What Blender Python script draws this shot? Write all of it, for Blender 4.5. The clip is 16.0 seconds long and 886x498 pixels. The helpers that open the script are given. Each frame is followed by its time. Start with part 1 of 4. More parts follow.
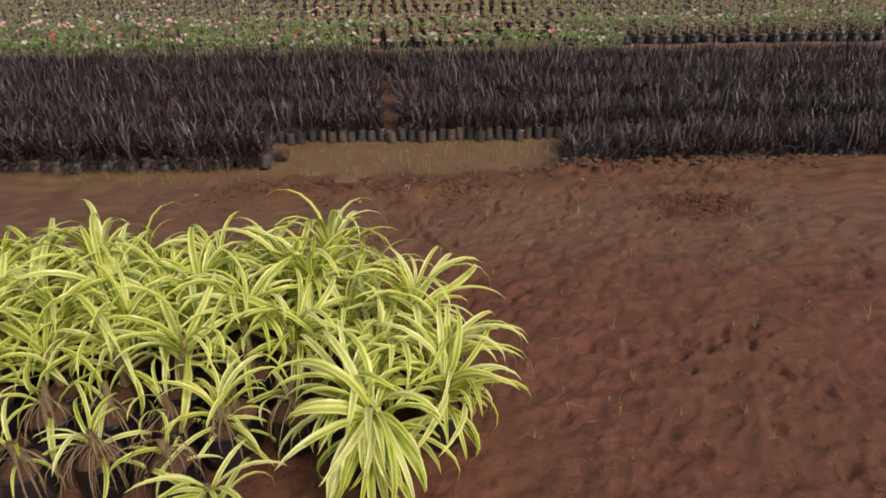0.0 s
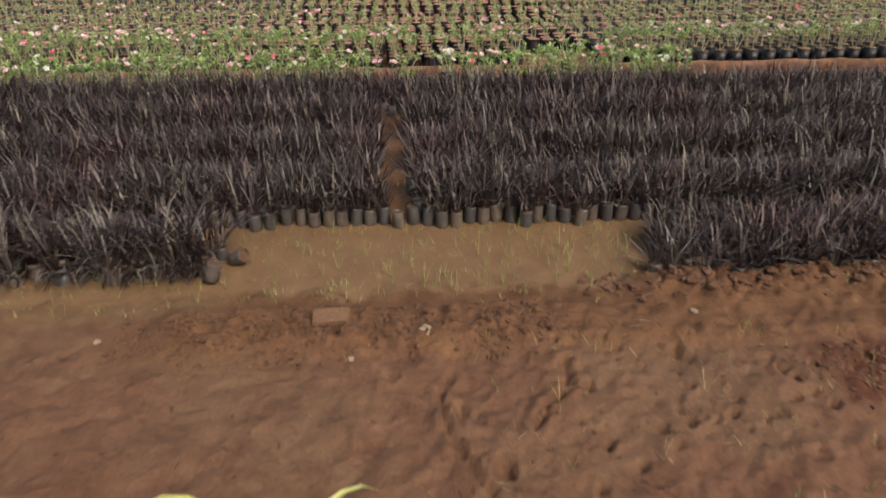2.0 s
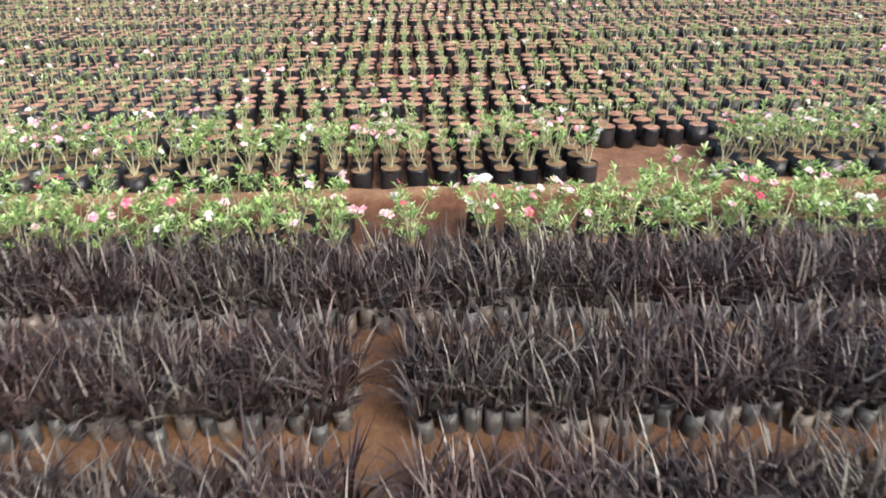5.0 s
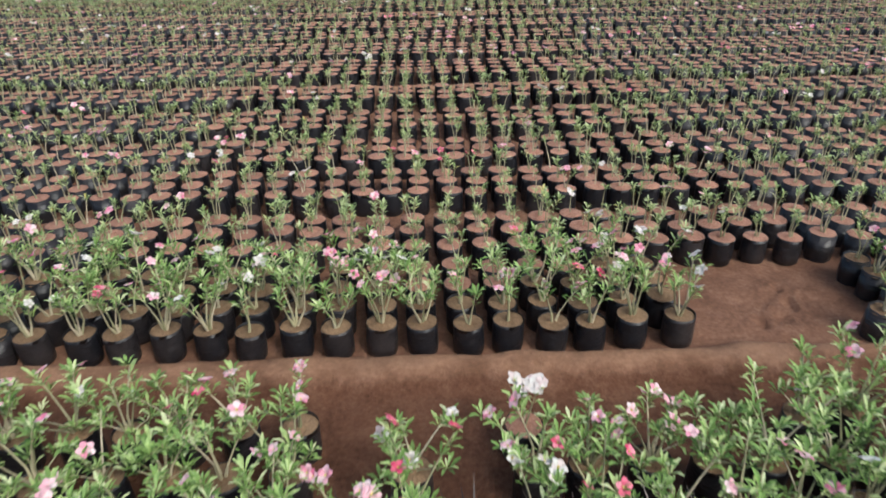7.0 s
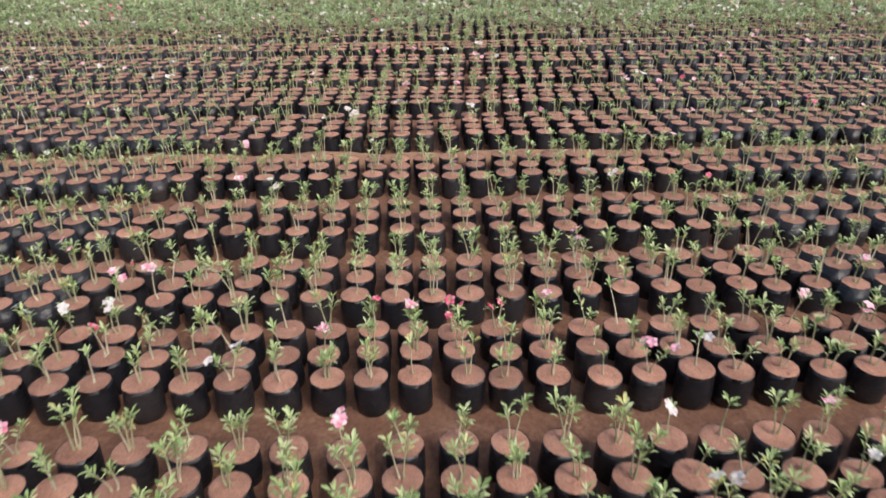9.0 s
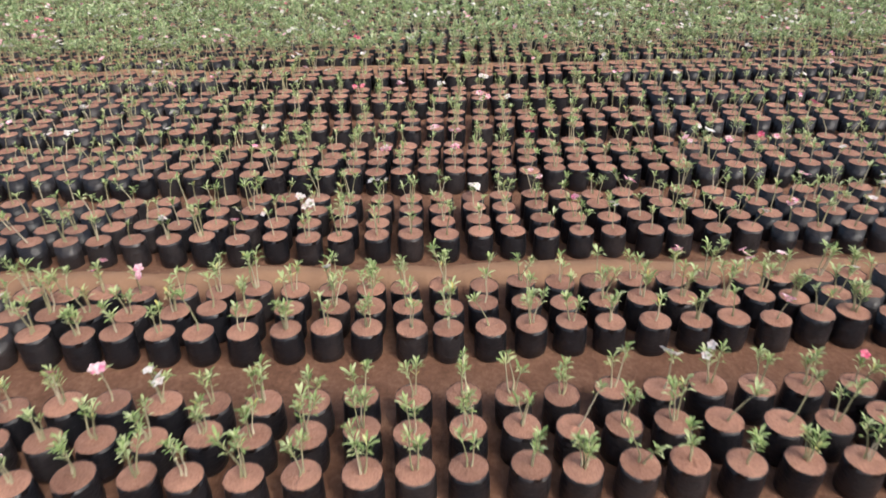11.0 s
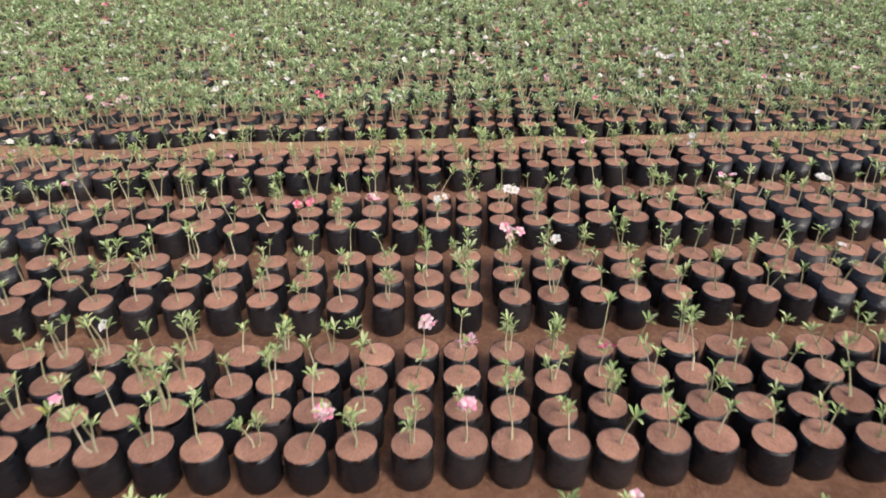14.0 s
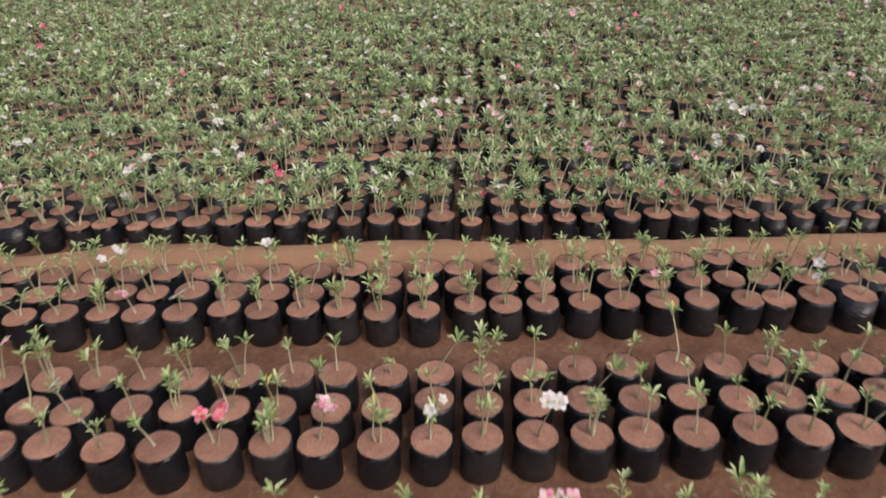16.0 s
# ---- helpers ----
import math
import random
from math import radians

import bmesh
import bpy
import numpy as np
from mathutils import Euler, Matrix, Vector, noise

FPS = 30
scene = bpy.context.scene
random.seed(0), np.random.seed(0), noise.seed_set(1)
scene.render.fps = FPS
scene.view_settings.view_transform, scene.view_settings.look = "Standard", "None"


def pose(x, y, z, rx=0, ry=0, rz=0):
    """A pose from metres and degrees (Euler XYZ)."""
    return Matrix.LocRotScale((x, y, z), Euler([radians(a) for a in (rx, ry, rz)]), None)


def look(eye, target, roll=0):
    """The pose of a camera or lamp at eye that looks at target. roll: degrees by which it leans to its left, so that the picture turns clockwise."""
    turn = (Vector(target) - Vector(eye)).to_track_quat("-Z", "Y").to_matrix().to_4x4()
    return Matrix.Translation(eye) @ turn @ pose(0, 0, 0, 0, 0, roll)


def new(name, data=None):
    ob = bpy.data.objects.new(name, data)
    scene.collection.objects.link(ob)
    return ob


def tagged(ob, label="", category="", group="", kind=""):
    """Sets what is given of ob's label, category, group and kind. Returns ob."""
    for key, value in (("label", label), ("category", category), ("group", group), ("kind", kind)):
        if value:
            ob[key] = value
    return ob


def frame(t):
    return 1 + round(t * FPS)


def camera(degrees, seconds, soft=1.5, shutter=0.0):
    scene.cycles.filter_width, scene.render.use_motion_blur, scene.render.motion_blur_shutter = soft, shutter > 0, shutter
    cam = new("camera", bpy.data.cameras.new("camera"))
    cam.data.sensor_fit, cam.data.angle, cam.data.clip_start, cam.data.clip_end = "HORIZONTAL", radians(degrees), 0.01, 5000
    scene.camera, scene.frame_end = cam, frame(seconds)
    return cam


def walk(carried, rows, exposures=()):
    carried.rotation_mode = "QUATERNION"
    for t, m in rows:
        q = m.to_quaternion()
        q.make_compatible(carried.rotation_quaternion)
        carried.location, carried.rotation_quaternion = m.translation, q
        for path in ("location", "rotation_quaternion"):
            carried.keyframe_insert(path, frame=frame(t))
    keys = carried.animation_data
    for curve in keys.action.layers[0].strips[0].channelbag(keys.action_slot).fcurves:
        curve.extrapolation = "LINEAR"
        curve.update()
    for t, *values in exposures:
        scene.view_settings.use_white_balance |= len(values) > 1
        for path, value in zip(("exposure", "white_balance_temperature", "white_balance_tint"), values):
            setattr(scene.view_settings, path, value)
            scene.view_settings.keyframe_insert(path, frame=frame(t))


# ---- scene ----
cam = camera(66.9, 16.0, soft=1.65, shutter=0.4)

PATH = [
    (0, (-0.191, 1.061, 2.265), (-0.112, 2.830, 1.336), -0.54),
    (0.5, (-0.213, 1.499, 2.235), (-0.137, 3.249, 1.271), -0.60),
    (1, (-0.256, 2.123, 2.231), (-0.182, 3.873, 1.266), -0.67),
    (1.5, (-0.284, 2.736, 2.230), (-0.212, 4.486, 1.265), -0.68),
    (2, (-0.280, 3.405, 2.227), (-0.206, 5.156, 1.263), -0.61),
    (2.5, (-0.273, 4.016, 2.220), (-0.198, 5.766, 1.255), -0.54),
    (3, (-0.273, 4.770, 2.242), (-0.197, 6.520, 1.276), -0.50),
    (3.5, (-0.291, 5.405, 2.254), (-0.215, 7.153, 1.286), -0.52),
    (4, (-0.299, 6.102, 2.270), (-0.225, 7.848, 1.297), -0.56),
    (4.2, (-0.293, 6.351, 2.275), (-0.220, 8.096, 1.300), -0.58),
    (6.3, (-0.286, 8.805, 2.289), (-0.230, 10.549, 1.313), -0.78),
    (6.5, (-0.288, 8.999, 2.290), (-0.233, 10.744, 1.315), -0.78),
    (7, (-0.271, 9.504, 2.287), (-0.214, 11.251, 1.316), -0.76),
    (7.5, (-0.266, 9.955, 2.279), (-0.208, 11.704, 1.309), -0.71),
    (8, (-0.240, 10.574, 2.259), (-0.181, 12.324, 1.292), -0.66),
    (8.5, (-0.241, 11.141, 2.259), (-0.185, 12.893, 1.297), -0.63),
    (9, (-0.238, 11.676, 2.266), (-0.183, 13.432, 1.310), -0.62),
    (9.2, (-0.222, 11.873, 2.266), (-0.167, 13.628, 1.309), -0.64),
    (11.3, (-0.091, 14.219, 2.321), (-0.037, 15.948, 1.318), -0.84),
    (11.5, (-0.078, 14.419, 2.317), (-0.024, 16.147, 1.311), -0.84),
    (12, (-0.068, 14.941, 2.294), (-0.014, 16.668, 1.286), -0.80),
    (12.5, (-0.057, 15.415, 2.273), (-0.003, 17.141, 1.264), -0.75),
    (13, (-0.053, 15.953, 2.245), (-0.000, 17.679, 1.237), -0.73),
    (13.5, (-0.026, 16.446, 2.212), (0.025, 18.175, 1.207), -0.71),
    (14, (0.012, 16.980, 2.176), (0.063, 18.709, 1.173), -0.72),
    (14.5, (0.031, 17.448, 2.144), (0.076, 19.177, 1.140), -0.78),
    (15, (0.048, 17.964, 2.147), (0.086, 19.694, 1.144), -0.82),
    (15.5, (0.089, 18.399, 2.145), (0.118, 20.126, 1.137), -0.82),
    (16, (0.124, 18.881, 2.146), (0.146, 20.604, 1.131), -0.86),
]
EXPOSURE = [(0, -0.6, 7000, 15), (0.5, -0.78, 7200, 14), (1.0, -0.85, 7350, 11), (1.5, -0.62, 7350, 9), (2.0, -0.1, 7200, 8), (2.5, 0.24, 7050, 5), (3.5, 0.66, 6750, 3), (4.2, 0.86, 6600, 3), (6.3, 0.15, 6000, 4), (7.0, -0.05, 6080, 3), (7.7, -0.22, 6250, 7), (9.2, 0.06, 6300, 9), (11.3, 0.1, 6450, 8), (12.5, 0.09, 6500, 8), (14, 0.05, 6500, 9), (15, -0.1, 6500, 11), (16, -0.36, 6600, 12)]
walk(cam, [(t, look(eye, target, roll)) for t, eye, target, roll in PATH], EXPOSURE)

# ---------------------------------------------------------------- light
world = bpy.data.worlds.new("sky")
scene.world = world
world.use_nodes = True
wn = world.node_tree
sky = wn.nodes.new("ShaderNodeTexSky")
sky.sky_type = 'NISHITA'
sky.sun_disc = False
sky.sun_elevation = radians(50)
sky.sun_rotation = radians(145)
sky.air_density, sky.dust_density, sky.ozone_density = 1.0, 4.0, 0.8
wn.links.new(sky.outputs[0], wn.nodes["Background"].inputs[0])
wn.nodes["Background"].inputs[1].default_value = 0.19
sun = new("sun", bpy.data.lights.new("sun", 'SUN'))
sun.data.energy, sun.data.angle, sun.data.color = 2.4, radians(15), (1.0, 0.95, 0.88)
sun.matrix_world = look((3.9, 1.0, 7.2), (0, 6, 0))

# ---------------------------------------------------------------- materials
def material(name, rough=0.6, spec=0.5):
    m = bpy.data.materials.new(name)
    m.use_nodes = True
    b = m.node_tree.nodes["Principled BSDF"]
    b.inputs["Roughness"].default_value = rough
    b.inputs["Specular IOR Level"].default_value = spec
    return m, m.node_tree, b


def node(tree, kind, **values):
    n = tree.nodes.new(kind)
    for k, v in values.items():
        n.inputs[k].default_value = v
    return n


def noise_tex(tree, scale, detail=4, rough=0.6, vec=None):
    n = node(tree, "ShaderNodeTexNoise", Scale=scale, Detail=detail, Roughness=rough)
    if vec:
        tree.links.new(vec, n.inputs["Vector"])
    return n.outputs["Fac"]


def ramp(tree, fac, stops):
    r = tree.nodes.new("ShaderNodeValToRGB")
    while len(r.color_ramp.elements) < len(stops):
        r.color_ramp.elements.new(0.5)
    for e, (p, c) in zip(r.color_ramp.elements, stops):
        e.position, e.color = p, (*c, 1)
    tree.links.new(fac, r.inputs[0])
    return r.outputs[0]


def math_node(tree, op, a, b=None, clamp=False):
    n = tree.nodes.new("ShaderNodeMath")
    n.operation, n.use_clamp = op, clamp
    for i, v in enumerate((a, b)):
        if v is None:
            continue
        if isinstance(v, (int, float)):
            n.inputs[i].default_value = v
        else:
            tree.links.new(v, n.inputs[i])
    return n.outputs[0]


def mix(tree, fac, a, b, blend='MIX'):
    n = tree.nodes.new("ShaderNodeMix")
    n.data_type, n.blend_type = 'RGBA', blend
    for i, v in ((0, fac), (6, a), (7, b)):
        if isinstance(v, (int, float)):
            n.inputs[i].default_value = v
        elif isinstance(v, tuple):
            n.inputs[i].default_value = (*v, 1)
        else:
            tree.links.new(v, n.inputs[i])
    return n.outputs[2]


def bump(tree, b, height, strength, distance):
    n = node(tree, "ShaderNodeBump", Strength=strength, Distance=distance)
    tree.links.new(height, n.inputs["Height"])
    tree.links.new(n.outputs[0], b.inputs["Normal"])


def piece_random(tree):
    """One random number for each object and each loose piece of a joined mesh."""
    o = tree.nodes.new("ShaderNodeObjectInfo").outputs["Random"]
    g = tree.nodes.new("ShaderNodeNewGeometry").outputs["Random Per Island"]
    return math_node(tree, 'FRACT', math_node(tree, 'ADD', o, g))


def world_place(tree):
    return tree.nodes.new("ShaderNodeNewGeometry").outputs["Position"]


def leafy(name, stops, rough=0.5, translucent=0.25, grain=60, mottle=0.45, patches=0):
    m, t, b = material(name, rough, 0.4)
    col = ramp(t, piece_random(t), stops)
    n = noise_tex(t, grain, 3, 0.6, world_place(t))
    col = mix(t, mottle, col, ramp(t, n, [(0.3, (0.45, 0.45, 0.45)), (0.7, (1.0, 1.0, 1.0))]), 'MULTIPLY')
    if patches:
        col = mix(t, 1.0, col, ramp(t, noise_tex(t, patches, 3, 0.55, world_place(t)), [(0.34, (1.12, 0.92, 0.92)), (0.5, (1.0, 1.0, 1.0)), (0.66, (1.0, 1.02, 0.93))]), 'MULTIPLY')
    t.links.new(col, b.inputs["Base Color"])
    if translucent:
        tr = t.nodes.new("ShaderNodeBsdfTranslucent")
        t.links.new(col, tr.inputs[0])
        ms = node(t, "ShaderNodeMixShader", Fac=translucent)
        t.links.new(b.outputs[0], ms.inputs[1])
        t.links.new(tr.outputs[0], ms.inputs[2])
        t.links.new(ms.outputs[0], t.nodes["Material Output"].inputs[0])
    return m


def make_soil(name, dark, light, scale):
    m, t, b = material(name, 0.9, 0.2)
    p = world_place(t)
    big = noise_tex(t, 6, 4, 0.6, p)
    fine = noise_tex(t, scale, 6, 0.7, p)
    col = ramp(t, math_node(t, 'ADD', math_node(t, 'MULTIPLY', big, 0.5), math_node(t, 'MULTIPLY', fine, 0.5)),
               [(0.32, dark), (0.62, light)])
    r = piece_random(t)
    col = mix(t, 0.6, col, ramp(t, r, [(0.0, (0.62, 0.6, 0.58)), (0.5, (0.9, 0.88, 0.86)), (1.0, (1.1, 1.05, 1.0))]), 'MULTIPLY')
    t.links.new(col, b.inputs["Base Color"])
    crumbs = noise_tex(t, scale * 2.2, 3, 0.6, p)
    col = mix(t, 0.5, col, ramp(t, crumbs, [(0.32, (0.5, 0.46, 0.44)), (0.55, (1.0, 1.0, 1.0)), (0.75, (1.15, 1.12, 1.08))]), 'MULTIPLY')
    t.links.new(col, b.inputs["Base Color"])
    bump(t, b, math_node(t, 'ADD', fine, crumbs), 0.8, 0.012)
    return m


def make_bag(name, base, dust, amount):
    m, t, b = material(name, 0.42, 0.5)
    p = world_place(t)
    n = noise_tex(t, 9, 5, 0.7, p)
    n2 = noise_tex(t, 45, 3, 0.6, p)
    dusty = ramp(t, math_node(t, 'ADD', math_node(t, 'MULTIPLY', n, 0.7), math_node(t, 'MULTIPLY', piece_random(t), 0.3)),
                 [(0.46, (0, 0, 0)), (0.7, (amount, amount, amount))])
    col = mix(t, dusty, base, dust)
    t.links.new(col, b.inputs["Base Color"])
    t.links.new(math_node(t, 'ADD', math_node(t, 'MULTIPLY', n2, 0.4), 0.2), b.inputs["Roughness"])
    stretch = node(t, "ShaderNodeMapping", Scale=(1.0, 1.0, 2.6))
    t.links.new(p, stretch.inputs["Vector"])
    folds = math_node(t, 'ADD', noise_tex(t, 16, 3, 0.55, stretch.outputs[0]), math_node(t, 'MULTIPLY', noise_tex(t, 34, 2, 0.5, stretch.outputs[0]), 0.45))
    bump(t, b, folds, 0.6, 0.012)
    return m


old_soil_mat = make_soil("old_potting_soil", (0.13, 0.075, 0.04), (0.36, 0.24, 0.145), 70)
soil_mat = make_soil("potting_soil", (0.265, 0.128, 0.09), (0.57, 0.315, 0.228), 90)
clod_mat = make_soil("red_clod", (0.1, 0.052, 0.032), (0.2, 0.11, 0.07), 60)
brick_mat = make_soil("red_brick", (0.15, 0.082, 0.05), (0.25, 0.145, 0.09), 60)
pebble_mat = make_soil("pale_stone", (0.34, 0.25, 0.16), (0.52, 0.42, 0.3), 60)
bag_mat = make_bag("black_plastic_bag", (0.009, 0.009, 0.012), (0.09, 0.07, 0.065), 0.26)
grey_bag_mat = make_bag("muddy_plastic_bag", (0.07, 0.066, 0.066), (0.2, 0.145, 0.105), 0.7)
stem_mat = leafy("plant_stem", [(0.0, (0.27, 0.26, 0.14)), (0.5, (0.42, 0.38, 0.23)), (1.0, (0.56, 0.48, 0.35))], 0.6, 0)
leaf_mat = leafy("young_leaf", [(0.0, (0.21, 0.31, 0.1)), (0.5, (0.41, 0.52, 0.21)), (0.95, (0.66, 0.72, 0.4)), (1.0, (0.66, 0.58, 0.16))], 0.38)
tall_mat = leafy("pale_leaf", [(0.0, (0.14, 0.24, 0.08)), (0.4, (0.37, 0.5, 0.21)), (0.8, (0.58, 0.68, 0.37)), (1.0, (0.78, 0.81, 0.56))], 0.34, 0.25)
bush_mat = leafy("shrub_leaf", [(0.0, (0.11, 0.2, 0.045)), (0.45, (0.26, 0.41, 0.11)), (0.8, (0.47, 0.6, 0.23)), (1.0, (0.7, 0.75, 0.44))], 0.38)
pink_mat = leafy("pink_petal", [(0.0, (0.82, 0.22, 0.38)), (0.35, (0.89, 0.48, 0.57)), (1.0, (0.92, 0.74, 0.75))], 0.5, 0.3, 30, 0.12)
white_mat = leafy("white_petal", [(0.0, (0.74, 0.6, 0.6)), (0.4, (0.78, 0.72, 0.69)), (1.0, (0.8, 0.78, 0.75))], 0.5, 0.3, 30, 0.12)
red_mat = leafy("red_petal", [(0.0, (0.68, 0.06, 0.15)), (0.5, (0.8, 0.16, 0.26)), (1.0, (0.85, 0.34, 0.42))], 0.5, 0.3, 30, 0.12)
dark_mat = leafy("purple_blade", [(0.0, (0.018, 0.0085, 0.009)), (0.55, (0.05, 0.032, 0.03)), (0.8, (0.122, 0.095, 0.086)), (1.0, (0.24, 0.207, 0.183))], 0.42, 0.1, 40, 0.35, 1.6)
cream_mat = leafy("leaf_margin", [(0.0, (0.68, 0.73, 0.13)), (0.6, (0.84, 0.87, 0.26)), (1.0, (0.9, 0.91, 0.44))], 0.3, 0.28, 25, 0.15)
green_mat = leafy("leaf_centre", [(0.0, (0.29, 0.39, 0.055)), (0.6, (0.51, 0.59, 0.12)), (1.0, (0.68, 0.74, 0.22))], 0.3, 0.28, 25, 0.3)
dry_mat = leafy("dry_leaf", [(0.0, (0.2, 0.13, 0.07)), (1.0, (0.42, 0.32, 0.19))], 0.8, 0.1, 40)
weed_mat = leafy("grass_shoot", [(0.0, (0.2, 0.25, 0.06)), (0.5, (0.38, 0.37, 0.13)), (1.0, (0.54, 0.47, 0.26))], 0.6, 0.2, 40)
yellow_mat = leafy("flower_throat", [(0.0, (0.75, 0.6, 0.12)), (1.0, (0.8, 0.7, 0.3))], 0.5, 0.2)
MATS = [bag_mat, soil_mat, stem_mat, leaf_mat, bush_mat, pink_mat, white_mat, red_mat, dark_mat, cream_mat, green_mat,
        dry_mat, grey_bag_mat, weed_mat, clod_mat, tall_mat, yellow_mat, old_soil_mat]
(BAG, SOIL, STEM, LEAF, BUSH, PINK, WHITE, RED, DARK, CREAM, GREEN, DRY, GREYBAG, WEED, CLOD, PALE, YELLOW, OLDSOIL) = range(len(MATS))


def ramp01(t, v, lo, hi):
    n = t.nodes.new("ShaderNodeMapRange")
    n.interpolation_type = 'SMOOTHSTEP'
    t.links.new(v, n.inputs[0])
    n.inputs[1].default_value, n.inputs[2].default_value = lo, hi
    return n.outputs[0]


def make_ground():
    m, t, b = material("red_earth", 0.8, 0.2)
    p = world_place(t)
    sep = t.nodes.new("ShaderNodeSeparateXYZ")
    t.links.new(p, sep.inputs[0])
    x, y = sep.outputs[0], sep.outputs[1]
    big, mid, fine = noise_tex(t, 0.9, 4, 0.6, p), noise_tex(t, 5, 5, 0.65, p), noise_tex(t, 38, 6, 0.7, p)
    warp = math_node(t, 'MULTIPLY', math_node(t, 'SUBTRACT', mid, 0.5), 0.5)
    yw, xw = math_node(t, 'ADD', y, warp), math_node(t, 'ADD', x, warp)
    grain = math_node(t, 'ADD', math_node(t, 'MULTIPLY', mid, 0.48), math_node(t, 'MULTIPLY', fine, 0.52))
    mud = ramp(t, grain, [(0.36, (0.08, 0.029, 0.017)), (0.5, (0.145, 0.059, 0.036)), (0.66, (0.208, 0.095, 0.061))])
    bed = ramp(t, grain, [(0.33, (0.105, 0.05, 0.031)), (0.5, (0.178, 0.09, 0.057)), (0.68, (0.285, 0.16, 0.105))])
    silt = ramp(t, grain, [(0.33, (0.12, 0.068, 0.036)), (0.5, (0.17, 0.1, 0.054)), (0.7, (0.225, 0.14, 0.078))])
    red = ramp(t, grain, [(0.36, (0.075, 0.033, 0.016)), (0.5, (0.135, 0.066, 0.034)), (0.68, (0.2, 0.108, 0.058))])
    path = ramp(t, grain, [(0.33, (0.09, 0.044, 0.024)), (0.5, (0.145, 0.075, 0.042)), (0.68, (0.2, 0.113, 0.066))])
    # red bund in front of the dark grass, silt behind it, bed soil under the pots
    wet = ramp01(t, big, 0.42, 0.62)
    mud = mix(t, math_node(t, 'MULTIPLY', wet, 0.45), mud, (0.135, 0.07, 0.036))
    dried = ramp(t, grain, [(0.33, (0.102, 0.051, 0.029)), (0.5, (0.16, 0.09, 0.053)), (0.68, (0.21, 0.128, 0.079))])
    mud = mix(t, math_node(t, 'MULTIPLY', ramp01(t, yw, 4.7, 5.7), math_node(t, 'ADD', 0.6, math_node(t, 'MULTIPLY', wet, 0.4))), mud, dried)
    bund = math_node(t, 'MULTIPLY', ramp01(t, yw, 6.15, 6.45), ramp01(t, xw, -2.2, -1.5))
    col = mix(t, bund, mud, red)
    left_silt = math_node(t, 'MULTIPLY', ramp01(t, yw, 6.6, 6.8), ramp01(t, xw, -1.3, -1.7))
    col = mix(t, left_silt, col, silt)
    col = mix(t, ramp01(t, yw, 6.85, 7.0), col, silt)
    right_bund = math_node(t, 'MULTIPLY', ramp01(t, xw, 1.0, 1.25), ramp01(t, yw, 7.25, 7.1))
    col = mix(t, math_node(t, 'MULTIPLY', right_bund, ramp01(t, yw, 6.5, 6.7)), col, red)
    col = mix(t, ramp01(t, yw, 7.75, 8.1), col, path)
    col = mix(t, ramp01(t, yw, 10.6, 11.0), col, bed)
    trench = ramp(t, grain, [(0.36, (0.068, 0.028, 0.015)), (0.5, (0.115, 0.052, 0.03)), (0.68, (0.17, 0.086, 0.052))])
    col = mix(t, math_node(t, 'MULTIPLY', ramp01(t, yw, 10.7, 11.1), ramp01(t, yw, 12.3, 12.12)), col, trench)
    crest = math_node(t, 'MULTIPLY', ramp01(t, sep.outputs[2], 0.025, 0.085), ramp01(t, yw, 11.7, 13.0))
    col = mix(t, math_node(t, 'MULTIPLY', crest, 0.6), col, (0.44, 0.26, 0.155))
    patch = math_node(t, 'MULTIPLY', math_node(t, 'MULTIPLY', ramp01(t, xw, 1.68, 1.9), ramp01(t, xw, 2.7, 2.4)), math_node(t, 'MULTIPLY', ramp01(t, yw, 5.72, 5.9), ramp01(t, yw, 6.35, 6.2)))
    col = mix(t, math_node(t, 'MULTIPLY', patch, 0.85), col, mix(t, grain, (0.05, 0.014, 0.008), (0.13, 0.045, 0.025)))
    # hollows trodden into the mud: damp tone and pit shade put into the colour
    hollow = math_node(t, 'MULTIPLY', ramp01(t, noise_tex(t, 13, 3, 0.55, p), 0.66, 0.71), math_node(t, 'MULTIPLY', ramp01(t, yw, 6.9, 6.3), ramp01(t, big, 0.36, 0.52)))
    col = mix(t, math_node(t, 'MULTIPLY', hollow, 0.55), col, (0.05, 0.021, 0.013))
    t.links.new(col, b.inputs["Base Color"])
    slick = math_node(t, 'MULTIPLY', ramp01(t, yw, 7.9, 7.5), ramp01(t, grain, 0.6, 0.4))
    t.links.new(math_node(t, 'SUBTRACT', 0.95, math_node(t, 'MULTIPLY', slick, 0.3)), b.inputs["Roughness"])
    crumb = noise_tex(t, 110, 3, 0.6, p)
    relief = math_node(t, 'ADD', math_node(t, 'ADD', grain, noise_tex(t, 14, 5, 0.7, p)), math_node(t, 'MULTIPLY', crumb, 0.5))
    smooth = math_node(t, 'MULTIPLY', ramp01(t, yw, 6.85, 7.0), ramp01(t, yw, 8.1, 7.8))
    relief = math_node(t, 'MULTIPLY', relief, math_node(t, 'SUBTRACT', 1.0, math_node(t, 'MULTIPLY', smooth, 0.6)))
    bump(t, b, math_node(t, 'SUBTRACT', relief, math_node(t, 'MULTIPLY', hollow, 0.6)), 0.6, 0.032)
    return m


ground_mat = make_ground()

# ---------------------------------------------------------------- mesh tools
rng = np.random.default_rng(7)


